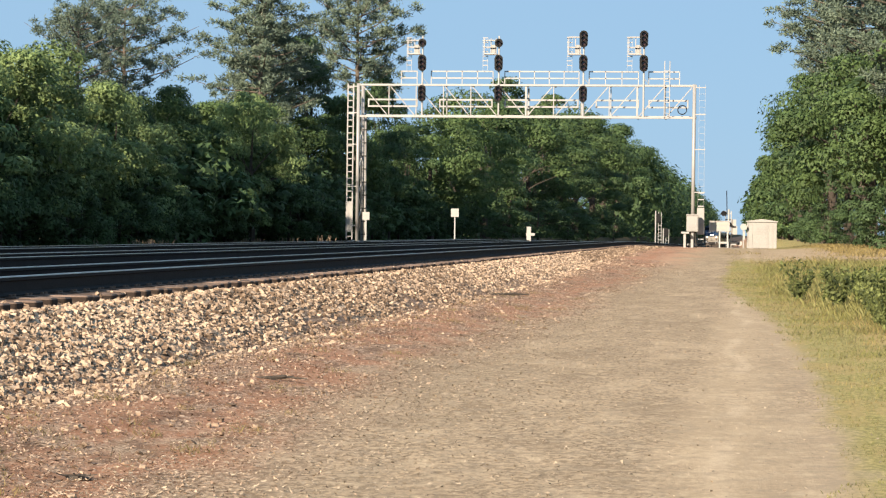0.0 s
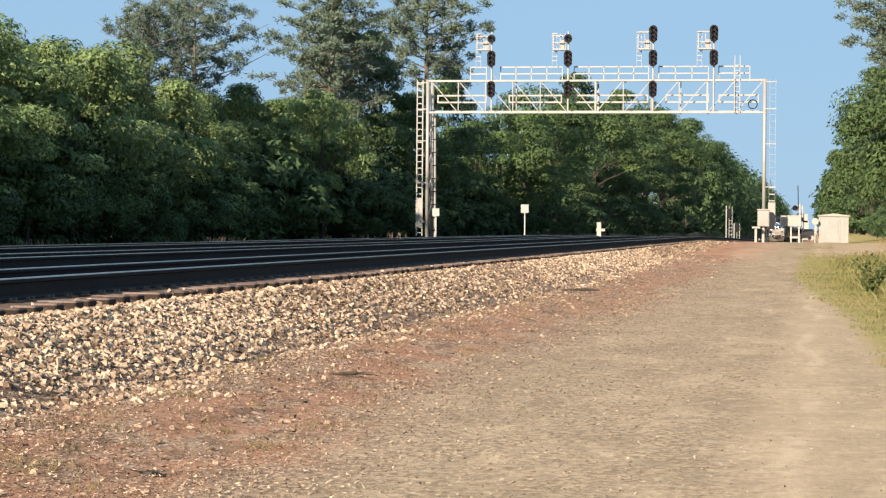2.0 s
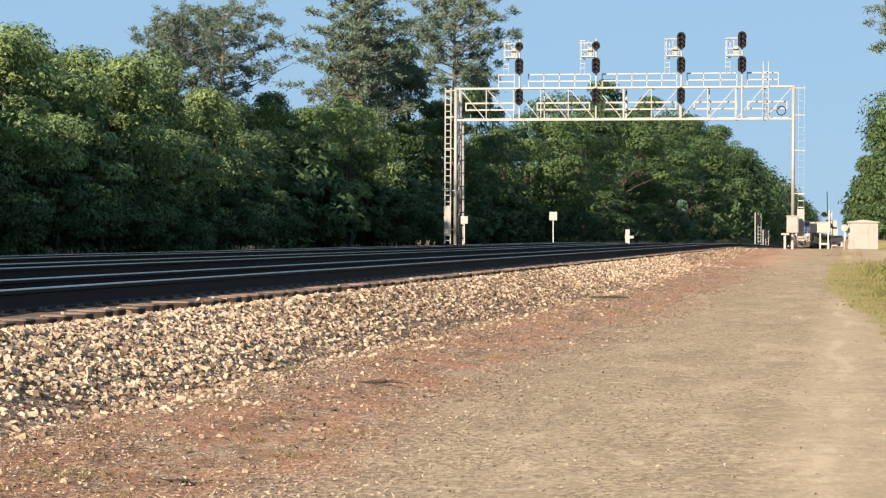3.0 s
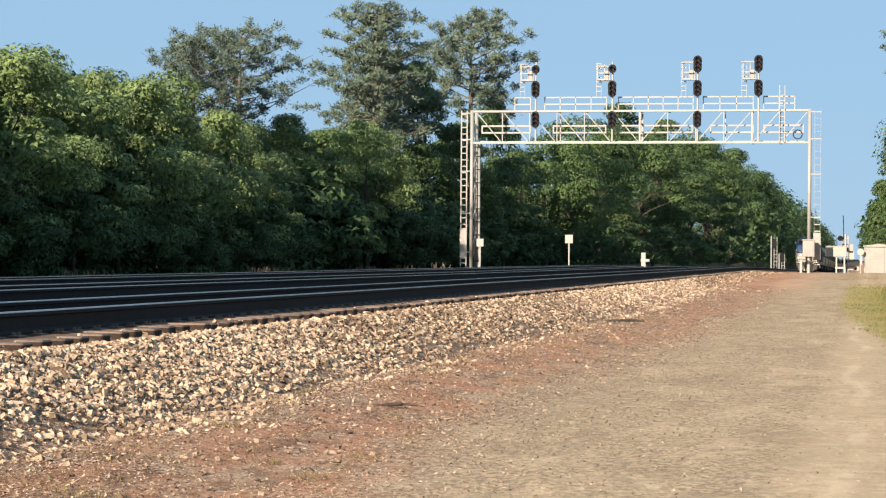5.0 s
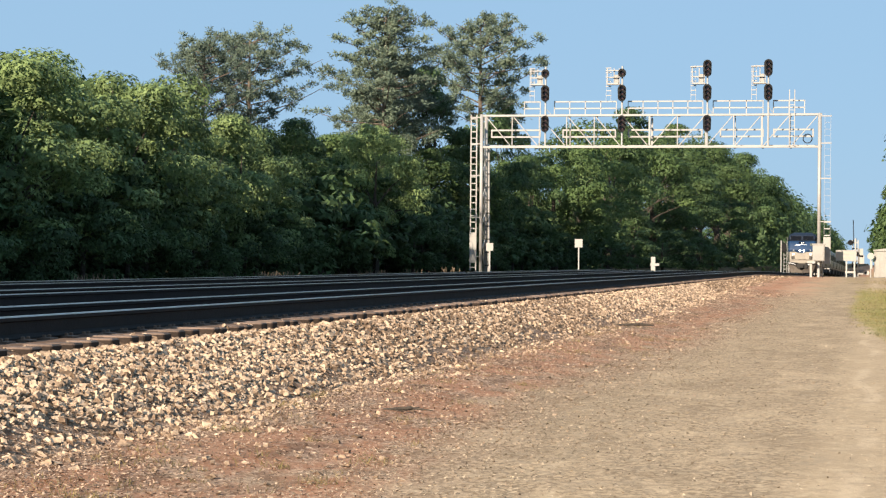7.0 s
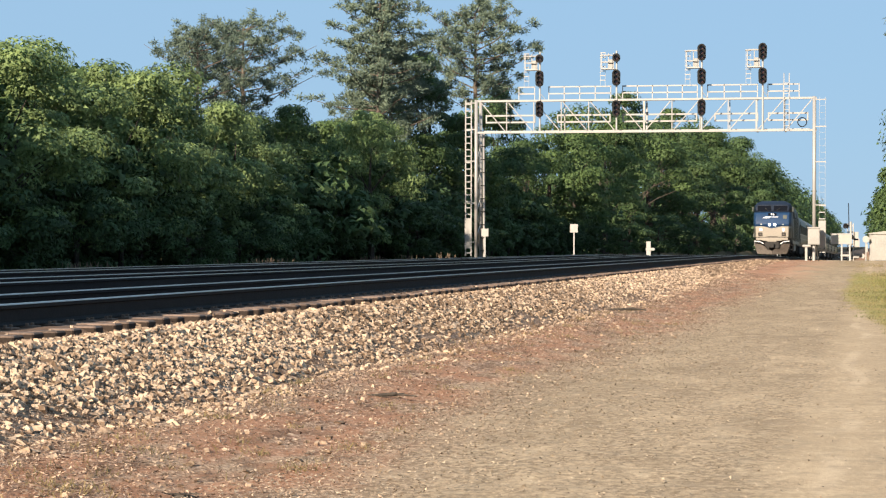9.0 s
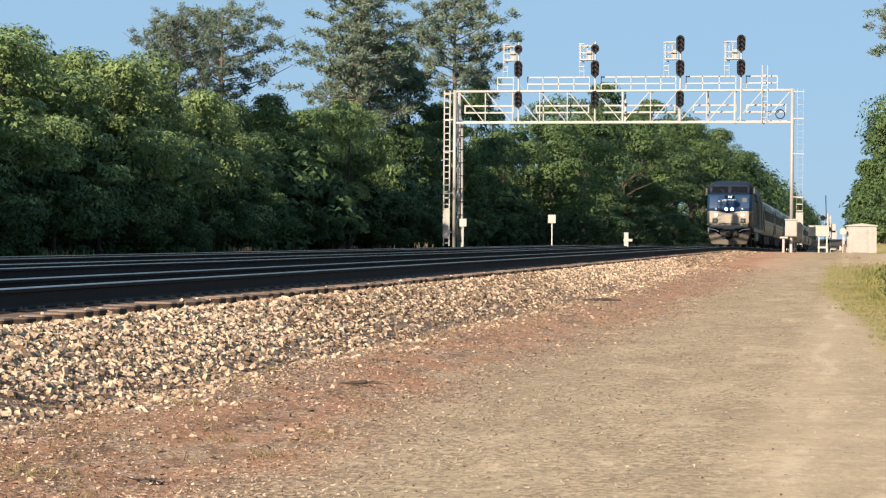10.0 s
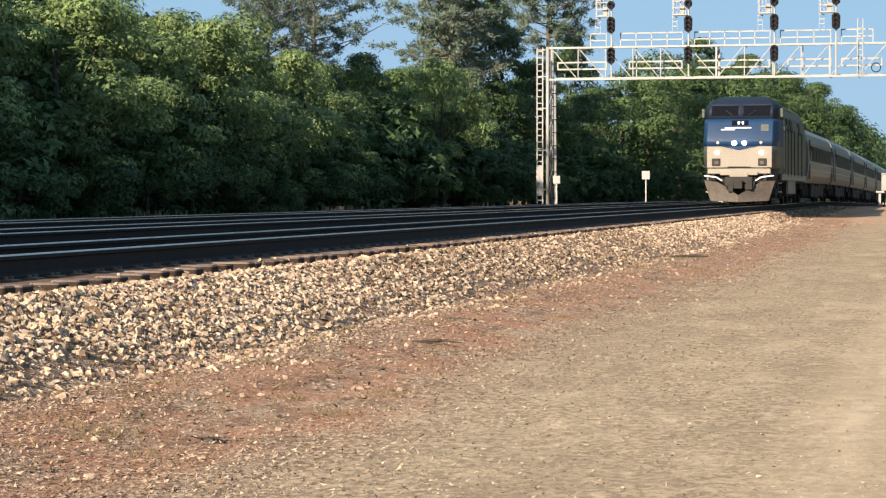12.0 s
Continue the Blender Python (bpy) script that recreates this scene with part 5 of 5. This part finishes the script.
    for s in (-1, 1):
        g = Geo().add([(0, -0.46, 0.14), (s * 1.16, 0.11, 0.2), (s * 1.42, 0.22, 1.02), (s * 0.86, -0.06, 0.95), (0, -0.44, 0.42),
                       (0, -0.34, 0.14), (s * 1.16, 0.23, 0.2), (s * 1.42, 0.34, 1.02), (s * 0.86, 0.06, 0.95), (0, -0.32, 0.42)],
                      [(0, 1, 2, 3, 4), (9, 8, 7, 6, 5), (0, 5, 6, 1), (1, 6, 7, 2), (2, 7, 8, 3), (3, 8, 9, 4), (4, 9, 5, 0)])
        part("snow_plow", g, PLOW, t, "dusty grey plough blade")
    # body side: cab window and door, air intakes, sill and tank
    for s in (-1, 1):
        part("cab_window", Geo().box((s * 1.49, 2.2 + 0.95, 3.32), (0.05, 0.8, 0.5), Matrix.Rotation(s * -0.13, 3, "Y")), GLASS, t)
        part("cab_door", Geo().box((s * 1.535, 4.3, 2.35), (0.03, 0.7, 2.0)), SIDE, t)
        for y in (5.4, 7.3, 9.2, 11.4, 13.8):
            part("side_rib", Geo().box((s * 1.535, y, 2.2), (0.035, 0.09, 2.0)), GRIME, t)
        for y in (6.3, 8.2, 13.0):
            part("air_intake", Geo().box((s * 1.45, y, 3.38), (0.05, 1.2, 0.55), Matrix.Rotation(s * -0.17, 3, "Y")), GRIME, t)
        part("roof_rail", Geo().box((s * 1.2, 9.6, 4.15), (0.05, 12, 0.06)), SILVER, t)
        part("sill", Geo().box((s * 1.50, L / 2 + 1, 1.16), (0.07, L - 2.4, 0.26)), STEEL, t, "pale side sill")
        part("tank_side", Geo().box((s * 1.40, 8.9, 0.78), (0.1, 4.2, 0.62)), SILVER, t, "pale fuel tank side")
    part("fuel_tank", Geo().box((0, 8.9, 0.72), (2.7, 4.2, 0.72)), GRIME, t)
    # long dark filler added below the body in place of shade
    part("underbody_filler", Geo().box((0, L / 2, 0.62), (1.2, L - 3.0, 0.62)), GRIME, t)
    part("underframe", Geo().box((0, L / 2 + 0.4, 1.05), (2.6, L - 1.4, 0.24)), GRIME, t)
    part("rear_wall", Geo().box((0, L + 0.1, 2.4), (2.1, 0.5, 2.5)), GRIME, t)
    bogie(t, 4.4)
    bogie(t, 13.4)
    return t


COACH_LEN, PITCH = 21.9, 22.5


def coach_outline(grow=0.0):
    o = [(1.36, 1.0), (1.52, 1.35), (1.575, 1.9), (1.57, 2.5), (1.50, 2.95), (1.34, 3.35), (1.02, 3.66), (0.55, 3.82), (0, 3.87)]
    o = [(x + grow * x / 1.6, z) for x, z in o]
    return o + [(-x, z) for x, z in reversed(o[:-1])]


def coach():
    t = thing("passenger_coach", "round-sided stainless passenger coach with a dark window band", "passenger coach", "coaches of the train")
    L = COACH_LEN
    part("body", Geo().extrude(coach_outline(), 0.3, L - 0.3), STEEL, t, "brushed stainless tube body", smooth=False)
    for y in (0.0, L - 0.34):
        part("vestibule_end", Geo().extrude([(x * 0.86, z * 0.97 + 0.03) for x, z in coach_outline()], y, y + 0.34), GRIME, t)
    for s in (-1, 1):
        part("window_band", Geo().box((s * 1.562, L / 2, 2.42), (0.04, L - 5.2, 0.72)), WINDOW, t, "dark window band")
        for k in range(7):
            part("window_pillar", Geo().box((s * 1.572, 4.0 + k * (L - 8.0) / 6, 2.42), (0.035, 0.16, 0.62)), WINDOW, t)
        part("belt_line", Geo().box((s * 1.575, L / 2, 1.98), (0.03, L - 1.0, 0.05)), GALV, t)
        part("belt_line", Geo().box((s * 1.565, L / 2, 1.62), (0.03, L - 1.0, 0.04)), GALV, t)
        for y in (1.5, L - 1.5):
            part("door", Geo().box((s * 1.565, y, 2.1), (0.04, 0.8, 1.9)), SIDE, t)
            part("door_window", Geo().box((s * 1.59, y, 2.5), (0.02, 0.4, 0.6)), WINDOW, t)
    part("underframe", Geo().box((0, L / 2, 0.86), (2.3, L - 1.0, 0.34)).box((0.3, L * 0.42, 0.6), (1.9, 4.5, 0.5)).box((-0.2, L * 0.62, 0.62), (2.1, 3.0, 0.45)), GRIME, t)
    # dark boxes added under the floor, standing in for the shade there
    for y, n, z in ((7.3, 2.6, 0.62), (10.1, 2.4, 0.56), (12.7, 2.2, 0.64), (15.0, 1.6, 0.58)):
        part("floor_filler", Geo().box((0, y, z), (2.7, n, 0.62)), GRIME, t, "dark filler box added for the shade under the floor")
    bogie(t, 3.6)
    bogie(t, L - 3.6)
    return t


loco = locomotive()
coaches = [coach()]
for k in range(7):
    coaches.append(copy_thing(coaches[0], pose(0, 0, 0)))


def motions():
    """The train runs towards the camera on the nearest track at a steady speed."""
    front, speed = 88.6, 29.2
    far = front + speed * 12.0

    def run(ob, back, length):
        rows = []
        for t in range(13):
            y = far - speed * t + back
            a, b = float(dip(y)), float(dip(y + length))
            rows.append((t, pose(TRACKS[0], y, RAIL_Z - a, -math.degrees(math.atan2(b - a, length)))))
        walk(ob, rows)

    run(loco, 0.0, LOCO_LEN)
    for i, c in enumerate(coaches):
        run(c, LOCO_LEN + 0.7 + i * PITCH, COACH_LEN)


motions()
